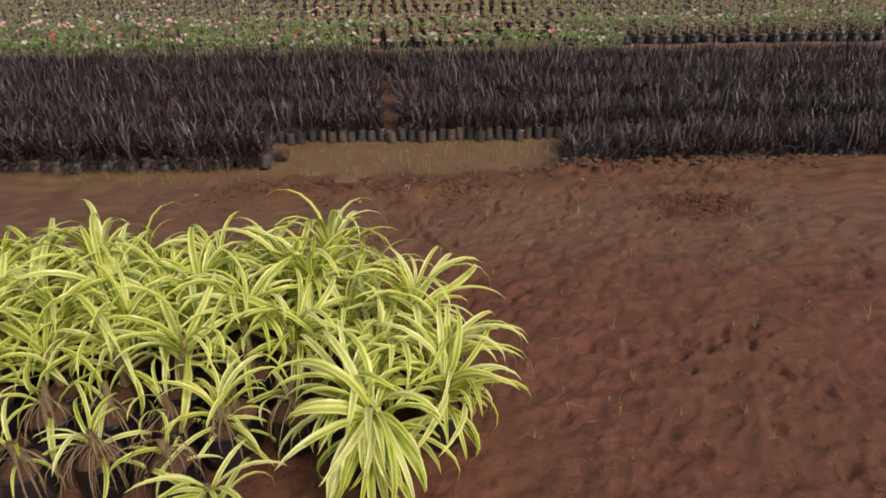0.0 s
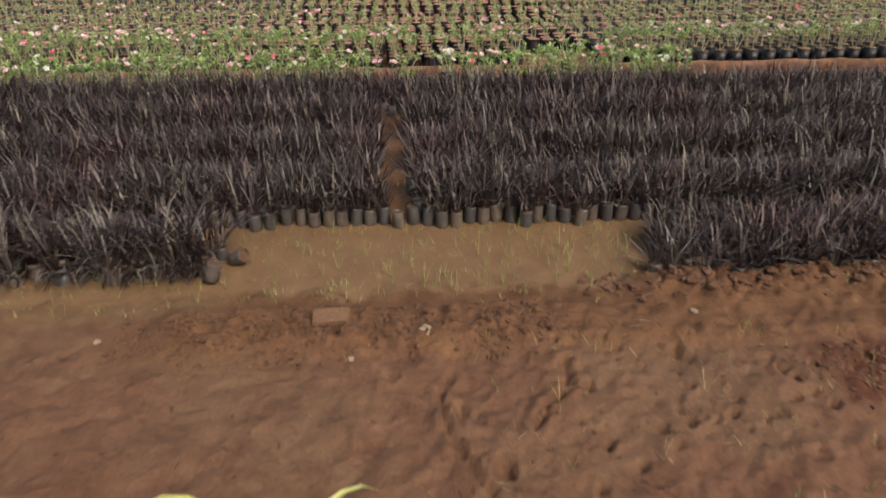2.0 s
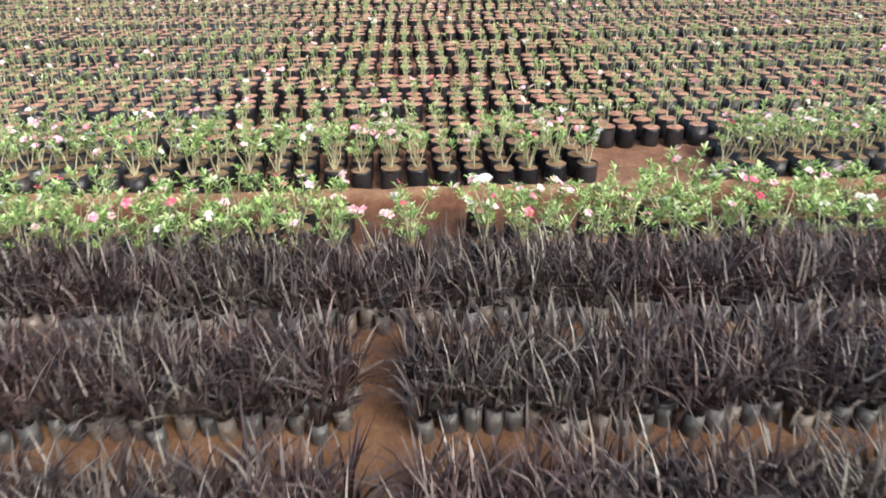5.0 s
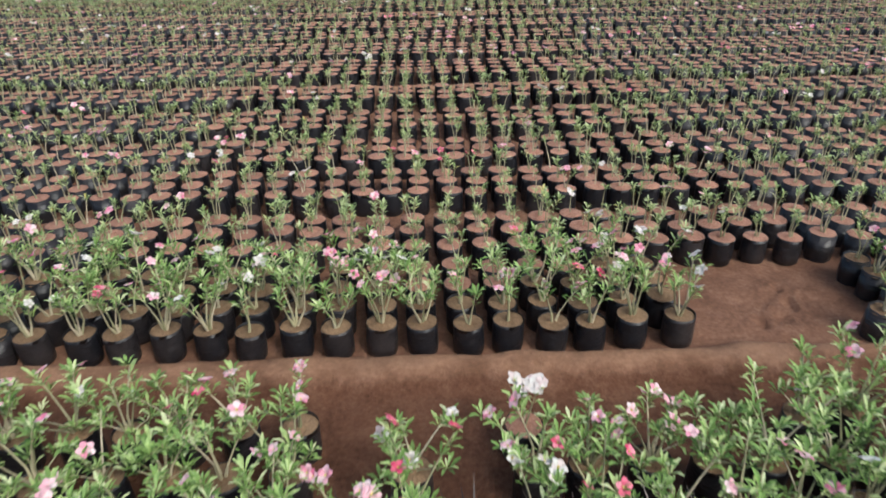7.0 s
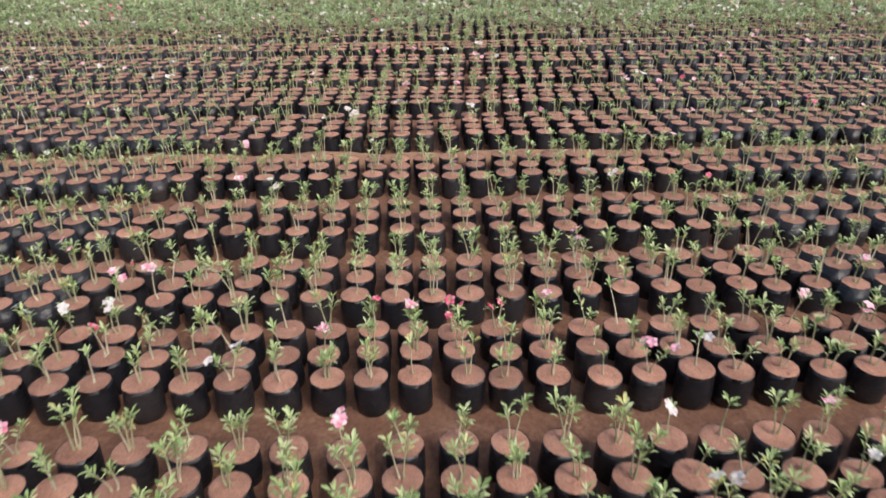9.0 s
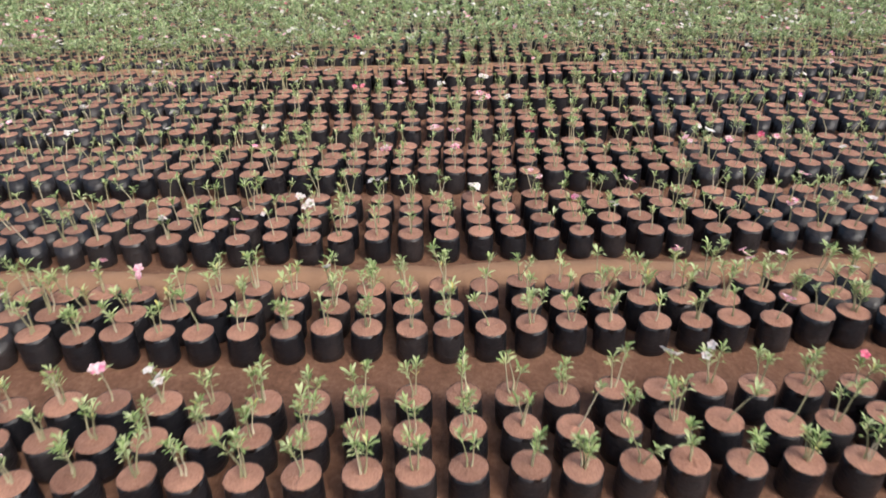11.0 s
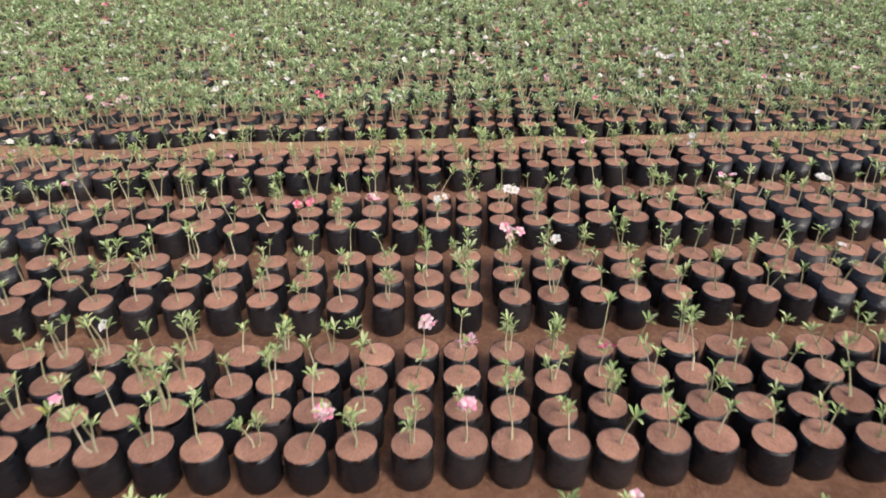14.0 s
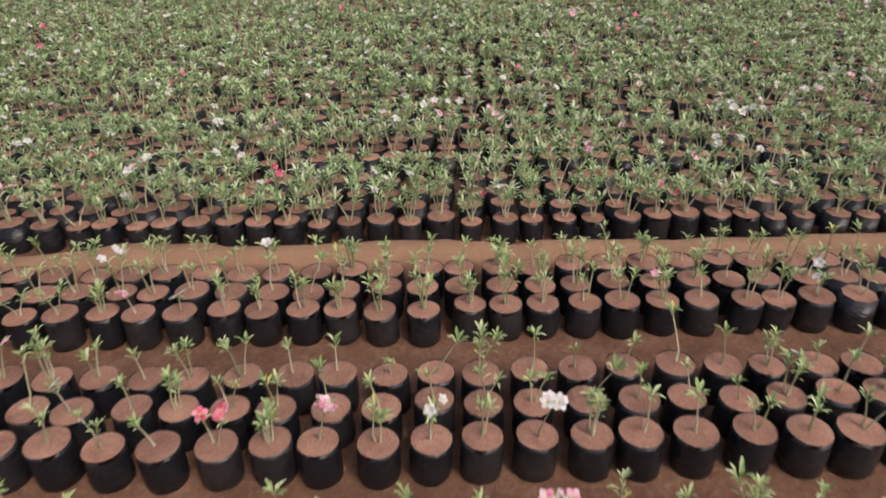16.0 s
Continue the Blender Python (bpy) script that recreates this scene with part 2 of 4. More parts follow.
class Form:
    """Triangles with a material number each."""
    def __init__(self, v=None, f=None, m=0):
        self.v = np.zeros((0, 3)) if v is None else np.array(v, float).reshape(-1, 3)
        self.f = np.zeros((0, 3), int) if f is None else np.array(f, int).reshape(-1, 3)
        self.m = np.full(len(self.f), m, int)

    def add(self, o):
        self.f = np.vstack((self.f, o.f + len(self.v)))
        self.v = np.vstack((self.v, o.v))
        self.m = np.concatenate((self.m, o.m))
        return self

    def only(self, *mats):
        keep = np.isin(self.m, mats)
        r = Form()
        used, inv = np.unique(self.f[keep], return_inverse=True)
        r.v, r.f, r.m = self.v[used], inv.reshape(-1, 3), self.m[keep]
        return r


def to_mesh(name, form, smooth=False):
    me = bpy.data.meshes.new(name)
    n, k = len(form.v), len(form.f)
    me.vertices.add(n)
    me.vertices.foreach_set("co", form.v.astype(np.float32).ravel())
    me.loops.add(3 * k)
    me.loops.foreach_set("vertex_index", form.f.astype(np.int32).ravel())
    me.polygons.add(k)
    me.polygons.foreach_set("loop_start", np.arange(0, 3 * k, 3, dtype=np.int32))
    used, inv = np.unique(form.m, return_inverse=True)
    for u in used:
        me.materials.append(MATS[u])
    me.polygons.foreach_set("material_index", inv.astype(np.int32))
    me.polygons.foreach_set("use_smooth", np.full(k, smooth))
    me.update(calc_edges=True)
    me.validate()
    return me


def spread(form, places):
    """Copies of form, joined; places: rows of x, y, z, turn, lean_x, lean_y, scale."""
    p = np.array(places, float)
    c, s = np.cos(p[:, 3]), np.sin(p[:, 3])
    v = form.v[None] * p[:, 6, None, None]
    x = v[..., 0] * c[:, None] - v[..., 1] * s[:, None]
    y = v[..., 0] * s[:, None] + v[..., 1] * c[:, None]
    z = v[..., 2]
    x, y = x + z * p[:, 4, None], y + z * p[:, 5, None]
    out = Form()
    out.v = np.stack((x + p[:, 0, None], y + p[:, 1, None], z + p[:, 2, None]), -1).reshape(-1, 3)
    out.f = (form.f[None] + (np.arange(len(p)) * len(form.v))[:, None, None]).reshape(-1, 3)
    out.m = np.tile(form.m, len(p))
    return out


def joined(forms):
    out, off = Form(), 0
    vs, fs, ms = [], [], []
    for f in forms:
        vs.append(f.v), fs.append(f.f + off), ms.append(f.m)
        off += len(f.v)
    out.v, out.f, out.m = np.vstack(vs), np.vstack(fs), np.concatenate(ms)
    return out


def lathe(profile, n, m, wobble=0.0, cap_low=False, cap_top=False):
    v, f = [], []
    for r, z in profile:
        for i in range(n):
            a = 2 * math.pi * i / n
            k = r * (1 + rng.normal(0, wobble))
            v.append((k * math.cos(a), k * math.sin(a), z + rng.normal(0, wobble * 0.08)))
    for j in range(len(profile) - 1):
        for i in range(n):
            a, b = j * n + i, j * n + (i + 1) % n
            f += [(a, b, b + n), (a, b + n, a + n)]
    if cap_top:
        v.append((0, 0, profile[-1][1]))
        f += [((len(profile) - 1) * n + i, (len(profile) - 1) * n + (i + 1) % n, len(v) - 1) for i in range(n)]
    if cap_low:
        v.append((0, 0, profile[0][1]))
        f += [((i + 1) % n, i, len(v) - 1) for i in range(n)]
    return Form(v, f, m)


def tube(points, radii, n, m):
    v, f = [], []
    for (x, y, z), r in zip(points, radii):
        for i in range(n):
            a = 2 * math.pi * i / n
            v.append((x + r * math.cos(a), y + r * math.sin(a), z))
    for j in range(len(points) - 1):
        for i in range(n):
            a, b = j * n + i, j * n + (i + 1) % n
            f += [(a, b, b + n), (a, b + n, a + n)]
    return Form(v, f, m)


def leaf(base, direction, length, width, m, droop=0.15):
    """A small spoon-shaped leaf, broadest near its blunt end and folded along its rib."""
    d = np.array(direction, float)
    d /= np.linalg.norm(d)
    side = np.cross(d, (0, 0, 1))
    k = np.linalg.norm(side)
    side = np.array((1.0, 0, 0)) if k < 1e-3 else side / k
    up = np.cross(side, d)
    b = np.array(base, float)
    mid = b + d * length * 0.68 + up * length * 0.03
    end = b + d * length - up * length * droop
    v = [b, mid + side * width / 2 + up * width * 0.2, mid, mid - side * width / 2 + up * width * 0.2,
         end + side * width * 0.2, end - side * width * 0.2]
    return Form(v, [(0, 1, 2), (0, 2, 3), (1, 4, 2), (2, 4, 5), (2, 5, 3)], m)


def flower(at, size, m, facing):
    """Five broad petals round a throat."""
    n = np.array(facing, float)
    n /= np.linalg.norm(n)
    a = np.cross(n, (0.3, 0.9, 0.1))
    a /= np.linalg.norm(a)
    b = np.cross(n, a)
    at = np.array(at, float)
    out = Form()
    for i in range(5):
        t = 2 * math.pi * i / 5
        d, s = a * math.cos(t) + b * math.sin(t), -a * math.sin(t) + b * math.cos(t)
        r = size / 2
        v = [at - n * r * 0.35, at + d * r * 0.6 + s * r * 0.42 + n * r * 0.1, at + d * r * 0.55 + n * r * 0.02,
             at + d * r * 0.6 - s * r * 0.42 + n * r * 0.1, at + d * r + s * r * 0.14, at + d * r * 0.98 - s * r * 0.2]
        out.add(Form(v, [(0, 1, 2), (0, 2, 3), (1, 4, 2), (4, 5, 2), (5, 3, 2)], m))
    return out


# ---------------------------------------------------------------- ground
BUNDS = [(12.28, 0.12, 0.09), (17.5, 0.16, 0.1), (22.38, 0.15, 0.125), (14.01, 0.09, 0.02), (21.4, 0.1, 0.02)]
TILT = -0.01          # rows run slightly off the x axis


def lattice_noise(x, y, cell, seed):
    r = np.random.default_rng(seed)
    g = r.random((256, 256))
    u, v = x / cell, y / cell
    i, j = np.floor(u).astype(int), np.floor(v).astype(int)
    a, b = u - i, v - j
    a, b = a * a * (3 - 2 * a), b * b * (3 - 2 * b)
    g00, g10 = g[i % 256, j % 256], g[(i + 1) % 256, j % 256]
    g01, g11 = g[i % 256, (j + 1) % 256], g[(i + 1) % 256, (j + 1) % 256]
    return (g00 * (1 - a) + g10 * a) * (1 - b) + (g01 * (1 - a) + g11 * a) * b - 0.5


def step(v, lo, hi):
    k = np.clip((v - lo) / (hi - lo), 0, 1)
    return k * k * (3 - 2 * k)


PRINTS = [(1.09, 3.31), (1.26, 4.06), (1.77, 3.88), (0.95, 5.75), (0.64, 4.48), (0.33, 5.15), (1.14, 5.06), (0.51, 4.79), (0.98, 4.08),
          (0.77, 4.15), (1.52, 3.48), (0.66, 3.1), (1.92, 3.69), (0.07, 5.47), (1.58, 4.21), (1.31, 5.21), (1.71, 3.19), (0.52, 3.6),
          (-0.11, 5.8), (0.47, 4.82), (1.45, 5.48), (1.61, 5.98), (2.11, 6.13), (0.08, 5.48), (-0.03, 5.78), (-0.1, 5.83), (0.98, 5.74), (-0.44, 6.09), (1.63, 6.02), (1.25, 5.87),
          (1.93, 12.96), (1.95, 12.88), (1.94, 12.8), (1.68, 12.61), (1.82, 12.66)]


CRACKS = [[(-0.13, 6.12), (-0.19, 5.99), (-0.18, 5.81), (-0.15, 5.65), (-0.09, 5.48), (0.0, 5.33)], [(0.47, 6.18), (0.45, 5.96), (0.3, 5.84), (0.24, 5.7)]]


def ground_height(x, y):
    yy = y - TILT * (x + 0.6)
    z = np.zeros_like(x)
    near = step(y, -2, 2) * (1 - step(y, 30, 50)) * (1 - step(np.abs(x), 8, 14))
    rough = 1 - 0.75 * step(y, 6.9, 7.2) + 0.35 * step(y, 10.5, 11)
    z += near * rough * (0.035 * lattice_noise(x, y, 0.55, 1) + 0.03 * lattice_noise(x, y, 0.21, 2) + 0.018 * lattice_noise(x, y, 0.09, 3))
    # trampled, smeared mud
    mud = near * (1 - step(y, 6.3, 6.6))
    u, v = 0.4 * x + 0.92 * y, 0.92 * x - 0.4 * y
    smear = np.abs(lattice_noise(u * 0.25, v, 0.09, 21))
    z += mud * (0.028 * (0.14 - smear) * step(lattice_noise(x, y, 0.7, 22), -0.15, 0.2) + 0.022 * lattice_noise(x, y, 0.05, 23) + 0.012 * lattice_noise(x, y, 0.026, 26))
    pits = lattice_noise(u, v, 0.075, 24)
    z -= mud * 0.045 * step(pits, 0.31, 0.36) * step(lattice_noise(x, y, 0.8, 25), -0.1, 0.1) * step(x, -0.5, 0.2)
    # drying cracks
    for line in CRACKS:
        for (ax, ay), (bx, by) in zip(line[:-1], line[1:]):
            k = np.clip(((x - ax) * (bx - ax) + (y - ay) * (by - ay)) / ((bx - ax) ** 2 + (by - ay) ** 2), 0, 1)
            d = np.hypot(x - ax - k * (bx - ax), y - ay - k * (by - ay)) + 0.02 * lattice_noise(x, y, 0.06, 33)
            z = np.minimum(z, np.where(d < 0.02, -0.022, z)) + 0.012 * np.exp(-((d - 0.045) / 0.02) ** 2)
    # clods of the red bund in front of the dark grass
    b = step(y, 6.25, 6.4) * (1 - step(y, 6.62, 6.85)) * step(x, -1.9, -1.5) * (1 - 0.5 * step(x, 0.1, 0.5))
    b = np.maximum(b, 0.9 * step(y, 6.5, 6.7) * (1 - step(y, 6.95, 7.1)) * step(x, 0.9, 1.2))
    z += near * b * (0.05 + 0.09 * np.abs(lattice_noise(x, y, 0.1, 5)) + 0.05 * lattice_noise(x, y, 0.05, 6))
    for px, py in PRINTS:
        d = np.hypot((x - px) * 1.3, y - py)
        d = d * (1 + 1.1 * lattice_noise(x, y, 0.06, 31))
        z -= 0.03 * np.exp(-(d / 0.042) ** 4) - 0.008 * np.exp(-((d - 0.09) / 0.03) ** 2)
    for at, wide, high in BUNDS:
        w = wide * (1 + 0.5 * lattice_noise(x, y, 0.5, 8))
        z += high * (1 + 0.5 * lattice_noise(x, y, 0.3, 9)) * np.exp(-((yy - at + 0.05 * lattice_noise(x, y, 0.8, 10)) / w) ** 4)
    z[:] = np.where((y > 6.9) & (y < 40), np.minimum(z, 0.13), z)
    return z - 0.008


def build_ground():
    def axis(parts):
        return np.unique(np.concatenate([np.arange(a, b, s) for a, b, s in parts]).round(4))
    xs = axis([(-3000, -300, 450), (-300, -30, 45), (-30, -9, 3), (-9, -3.5, 0.12), (-3.5, -0.7, 0.04), (-0.7, 2.5, 0.02), (2.5, 3.2, 0.03), (3.2, 9, 0.12), (9, 30, 3), (30, 300, 45), (300, 3001, 450)])
    ys = axis([(-3000, -300, 450), (-300, -30, 45), (-30, 0, 3), (0, 2.2, 0.2), (2.2, 3.0, 0.05), (3.0, 7.0, 0.02), (7.0, 7.2, 0.04), (7.2, 12.3, 0.065), (12.3, 13.1, 0.03), (13.1, 13.4, 0.065), (13.4, 22.7, 0.1), (22.7, 40, 0.4), (40, 300, 20), (300, 3001, 450)])
    gx, gy = np.meshgrid(xs, ys)
    gz = ground_height(gx, gy)
    nx, ny = len(xs), len(ys)
    i = np.arange(ny - 1)[:, None] * nx + np.arange(nx - 1)[None]
    i = i.ravel()
    f = np.concatenate((np.stack((i, i + 1, i + nx + 1), 1), np.stack((i, i + nx + 1, i + nx), 1)))
    form = Form(np.stack((gx.ravel(), gy.ravel(), gz.ravel()), 1), f, 0)
    me = to_mesh("ground", form, True)
    me.materials.clear()
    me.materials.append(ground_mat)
    tagged(new("ground", me), "bare reddish-brown earth, muddy in front and ridged between the beds", "ground", kind="structure")


build_ground()

# ---------------------------------------------------------------- plants as forms
def ring_noise(n, wave):
    """A gentle unevenness round a rim, in radius."""
    a = np.arange(n) * 2 * math.pi / n
    return sum(rng.normal(0, wave / k) * np.cos(k * a + rng.uniform(0, 6.28)) for k in (2, 3, 5))


def bag(r, h, n, m, wobble=0.02):
    """A filled plastic bag: soft foot, slight belly, thin rim standing a little over the soil."""
    profile = [(0.9, 0.0), (1.0, 0.06), (1.035, 0.3), (1.03, 0.55), (1.0, 0.86), (1.004, 1.0), (0.996, 0.998), (0.975, 0.86)]
    f = lathe([(r * a, h * b) for a, b in profile], n, m, wobble * 0.22)
    top, low = ring_noise(n, wobble * 0.6), ring_noise(n, wobble * 1.3)
    lift = ring_noise(n, wobble * 0.12) * h
    for k, (a, b) in enumerate(profile):
        ring = slice(k * n, (k + 1) * n)
        f.v[ring, :2] *= (1 + top * b + low * (1 - b))[:, None]
        if k >= 5:
            f.v[ring, 2] += lift
    return f


def simple_bag(r, h, n, m):
    return lathe([(r * 0.95, 0.0), (r * 1.035, h * 0.4), (r, h), (r * 0.96, h - 0.02)], n, m, 0.01)


def soil_disc(r, z, n, m=None):
    f = lathe([(r, z - 0.004), (r * 0.88, z - 0.002), (r * 0.62, z - 0.002), (r * 0.33, z)], n, SOIL if m is None else m, 0.008, cap_top=True)
    f.v[n:, 2] += rng.normal(0, 0.0035, len(f.v) - n)
    return f


POT_R, POT_H, SOIL_Z = 0.084, 0.19, 0.19
BAGS = [bag(POT_R * k, POT_H * q, 16, BAG, 0.03) for k, q in ((1, 1), (1.01, 0.995), (0.99, 1.005), (1.0, 1.0), (1.005, 1.0))]
SOILS = [soil_disc(POT_R * 0.992, SOIL_Z + 0.002 - 0.001 * i, 16) for i in range(4)]
OLD_SOILS = [soil_disc(POT_R * 0.985, SOIL_Z - 0.006 * i, 16, OLDSOIL) for i in range(3)]
FAR_BAG, FAR_SOIL = simple_bag(POT_R, POT_H, 8, BAG), lathe([(POT_R * 0.97, SOIL_Z - 0.003)], 8, SOIL, 0.0, cap_top=True)


def stems(count, height, bend, thick, lean=0.35, low=0.75):
    """Curved stems from the soil; gives the form and the tips with their directions."""
    out, tips = [], []
    a0 = rng.random() * 6.28
    for i in range(count):
        a = a0 + 6.28 * i / count + rng.normal(0, 0.3)
        h = height * rng.uniform(low, 1.1)
        out_r = bend * rng.uniform(0.3, 1.2) * h
        kx, ky = rng.normal(0, 0.035, 2) * h
        pts, rr = [], []
        for k in (0, 0.3, 0.65, 1.0):
            q = out_r * k ** 1.3
            bow = math.sin(k * 3.14 * 1.5)
            pts.append((0.008 * math.cos(a) + q * math.cos(a) + kx * bow, 0.008 * math.sin(a) + q * math.sin(a) + ky * bow, SOIL_Z - 0.015 + k * h))
            rr.append(thick * (1.4 - 0.8 * k) if k else thick * 2.2)
        out.append(tube(pts, rr, 5, STEM))
        tips.append((np.array(pts[-1]), np.array((math.cos(a) * lean, math.sin(a) * lean, 1.0)), np.array(pts[2])))
    return out, tips


def whorl(tip, axis, count, length, m, spread_up=0.5, slim=0.29):
    out = []
    a0 = rng.random() * 6.28
    for i in range(count):
        a = a0 + i * 2.4
        up = spread_up * rng.uniform(0.0, 2.2)
        d = np.array((math.cos(a), math.sin(a), up)) + 0.4 * axis
        b = tip - np.array((0, 0, 1)) * 0.022 * rng.random()
        ln = length * rng.uniform(0.6, 1.2)
        out.append(leaf(b, d, ln, ln * slim * rng.uniform(0.8, 1.25), m, rng.uniform(-0.05, 0.22)))
    return joined(out)


def young_plant(full=False):
    """A seedling: one to three thin pale stems, each with a small head of leaves."""
    n = int(rng.choice([2, 2, 3, 3, 4] if full else [1, 1, 1, 2, 2, 3]))
    sticks, tips = stems(n, rng.uniform(0.16, 0.25) if full else rng.uniform(0.12, 0.24), rng.uniform(0.1, 0.4), 0.0036)
    green = []
    for tip, ax, mid in tips:
        green.append(whorl(tip, ax, int(rng.integers(6, 10)), rng.uniform(0.042, 0.058), LEAF, 0.75, 0.25))
        if full or rng.random() < 0.5:
            green.append(whorl(tip * 0.6 + mid * 0.4, ax, 5 if full else 2, 0.046, LEAF, 0.7, 0.25))
        if full:
            green.append(whorl(tip * 0.15 + mid * 0.85, ax, 3, 0.046, LEAF, 0.6, 0.25))
    return sticks, joined(green), [t[0] for t in tips]


def shrub(height, count, leaves, length=0.055, wide=0.55, m=BUSH, slim=0.25, storeys=(1.0, 0.7, 0.4, 0.1)):
    """A branching plant: leafy storeys down each stem, fewer leaves below."""
    sticks, tips = stems(count, height, rng.uniform(0.7, 1.0) * wide, 0.0046)
    green = []
    for tip, ax, mid in tips:
        for k in storeys:
            at = tip * k + mid * (1 - k) + rng.normal(0, 0.008, 3)
            green.append(whorl(at, ax, max(2, int(leaves * (0.45 + 0.55 * k))), length * rng.uniform(0.85, 1.1), m, 0.5, slim))
    return sticks, joined(green), [t[0] for t in tips]


YOUNG = [young_plant() for _ in range(18)]
FULL = [young_plant(True) for _ in range(12)]
SHRUB = [shrub(rng.uniform(0.22, 0.32), int(rng.integers(2, 6)), int(rng.integers(6, 11)), 0.062, 0.5, BUSH, 0.22) for _ in range(16)]


def bushy():
    """A broad plant with leafy branches above and a low skirt of leaves."""
    high = shrub(rng.uniform(0.22, 0.32), int(rng.integers(4, 7)), 9, 0.066, 0.62, BUSH, 0.24, (1.0, 0.72, 0.42))
    low = shrub(rng.uniform(0.07, 0.11), 4, 8, 0.064, 1.5, BUSH, 0.24, (1.0, 0.4))
    return [*high[0], *low[0]], joined([high[1], low[1]]), high[2]


BIG = [bushy() for _ in range(12)]
TALL = [shrub(rng.uniform(0.18, 0.29), int(rng.integers(2, 5)), 9, 0.066, 0.44, PALE, 0.21, (1.0, 0.68, 0.36, 0.05)) for _ in range(14)]
LOWTALL = [shrub(rng.uniform(0.19, 0.3), int(rng.integers(2, 4)), 9, 0.08, 0.46, PALE, 0.26, (1.0, 0.5, 0.05)) for _ in range(10)]


def whole(plant):
    return joined([*plant[0], plant[1]])


def blossom(tips, m, count, size=1.0):
    out = []
    for i in range(count):
        t = tips[i % len(tips)]
        at = t + np.array((rng.normal(0, 0.018), rng.normal(0, 0.018), rng.uniform(0.01, 0.035)))
        out.append(flower(at, rng.uniform(0.046, 0.066) * size, m, (rng.normal(0, 0.4), -0.55 + rng.normal(0, 0.35), 1.0)))
    return out


# ---------------------------------------------------------------- beds of desert roses
# a bed: kind, first row, rows, row distance, one bag's x, bag distance, slant of its rows, drift of x and of the bag distance from row to row
BEDS = [("second", 12.49, 4, 0.195, -0.516, 0.2315, -0.004, -0.01, -0.0005), ("young", 13.38, 3, 0.206, -0.545, 0.2263, -0.012, -0.021, 0.0012),
        ("young", 14.23, 3, 0.2, -0.5, 0.222, -0.016, -0.015, 0.0008), ("young", 14.98, 3, 0.197, -0.65, 0.226, -0.003, 0.008, -0.001),
        ("young", 15.825, 3, 0.22, -0.64, 0.2297, -0.009, 0.0, 0.0), ("young", 16.81, 3, 0.195, -0.65, 0.2194, -0.01, 0.0, 0.0),
        ("young", 17.84, 4, 0.193, -0.66, 0.2288, -0.016, 0.004, -0.0015), ("young", 18.9, 4, 0.196, -0.688, 0.206, -0.021, 0.012, 0.0),
        ("young", 19.93, 3, 0.204, -0.636, 0.2195, -0.014, -0.008, 0.0026), ("young", 20.77, 3, 0.195, -0.549, 0.2118, -0.004, 0.014, -0.0003),
        ("young", 21.66, 3, 0.182, -0.552, 0.2028, 0.001, 0.006, -0.0006)]
BEDS += [("tall", 22.62 + 0.98 * k, 4, 0.205, -0.6 + 0.05 * k, 0.192, -0.009, 0.01, 0.0) for k in range(10)]
BEDS += [("front", 11.2, 3, 0.262, -0.35, 0.2475, -0.01, 0.0, 0.0)]


def seats():
    """Where every bag stands: x, y and the kind of plant in it."""
    out = []
    for kind, first, rows, deep, x0, pitch, slant, shift, widen in BEDS:
        for r in range(rows):
            wide = pitch + widen * r
            for k in range(-int((10.4 if 14 < first < 17.5 else 9) / wide), int((10.6 if 14 < first < 17.5 else 9.2) / wide)):
                x = x0 + k * wide + shift * r + rng.normal(0, 0.009)
                y = first + r * deep + slant * (x + 0.6) + rng.normal(0, 0.008)
                if kind == "front":
                    if -0.3 < x < 0.02 or x > 2.95 or (r == 1 and -0.75 < x < -0.45) or (r == 2 and -0.75 < x < -0.28) or (x > 0.3 and r == 2 and rng.random() < 0.2):
                        continue
                    if x < -1.2 and r == 2 and rng.random() < 0.2:
                        continue
                if kind == "second" and 1.2 < x < 2.24 + 0.1 * (r > 0):
                    continue
                out.append((x, y, kind))
    return out


def near_path(x, y):
    return abs(x + 0.1) < 0.85 and 11.0 < y < 22.1


bag_meshes = [to_mesh("bag", f, True) for f in BAGS]
soil_meshes = [to_mesh("soil", f, True) for f in SOILS]
plant_meshes = {}
old_soil_meshes = [to_mesh("soil", f, True) for f in OLD_SOILS]
for kind, forms in (("young", YOUNG), ("full", FULL), ("shrub", SHRUB), ("big", BIG)):
    plant_meshes[kind] = [([to_mesh("stem", f, True) for f in sticks], to_mesh("foliage", green), tips) for sticks, green, tips in forms]
LABELS = {
    "full": "leafy young desert rose in a soil-filled black grow bag",
    "young": "young desert rose seedling in a soil-filled black grow bag",
    "shrub": "bushy green desert rose in a black plastic grow bag",
    "big": "large bushy green desert rose in a black grow bag"}


def child(name, mesh, parent, label=""):
    ob = new(name, mesh)
    ob.parent = parent
    if label:
        tagged(ob, label)
    return ob


def throat(f):
    """A little funnel where the petals meet."""
    v = f.v.reshape(5, 6, 3)
    low = v[:, 0].mean(0)
    ring = v[:, 2] * 0.3 + low * 0.7 + (v[:, 2].mean(0) - low) * 0.35
    return Form(np.vstack((ring, low[None])), [(i, (i + 1) % 5, 5) for i in range(5)], YELLOW)


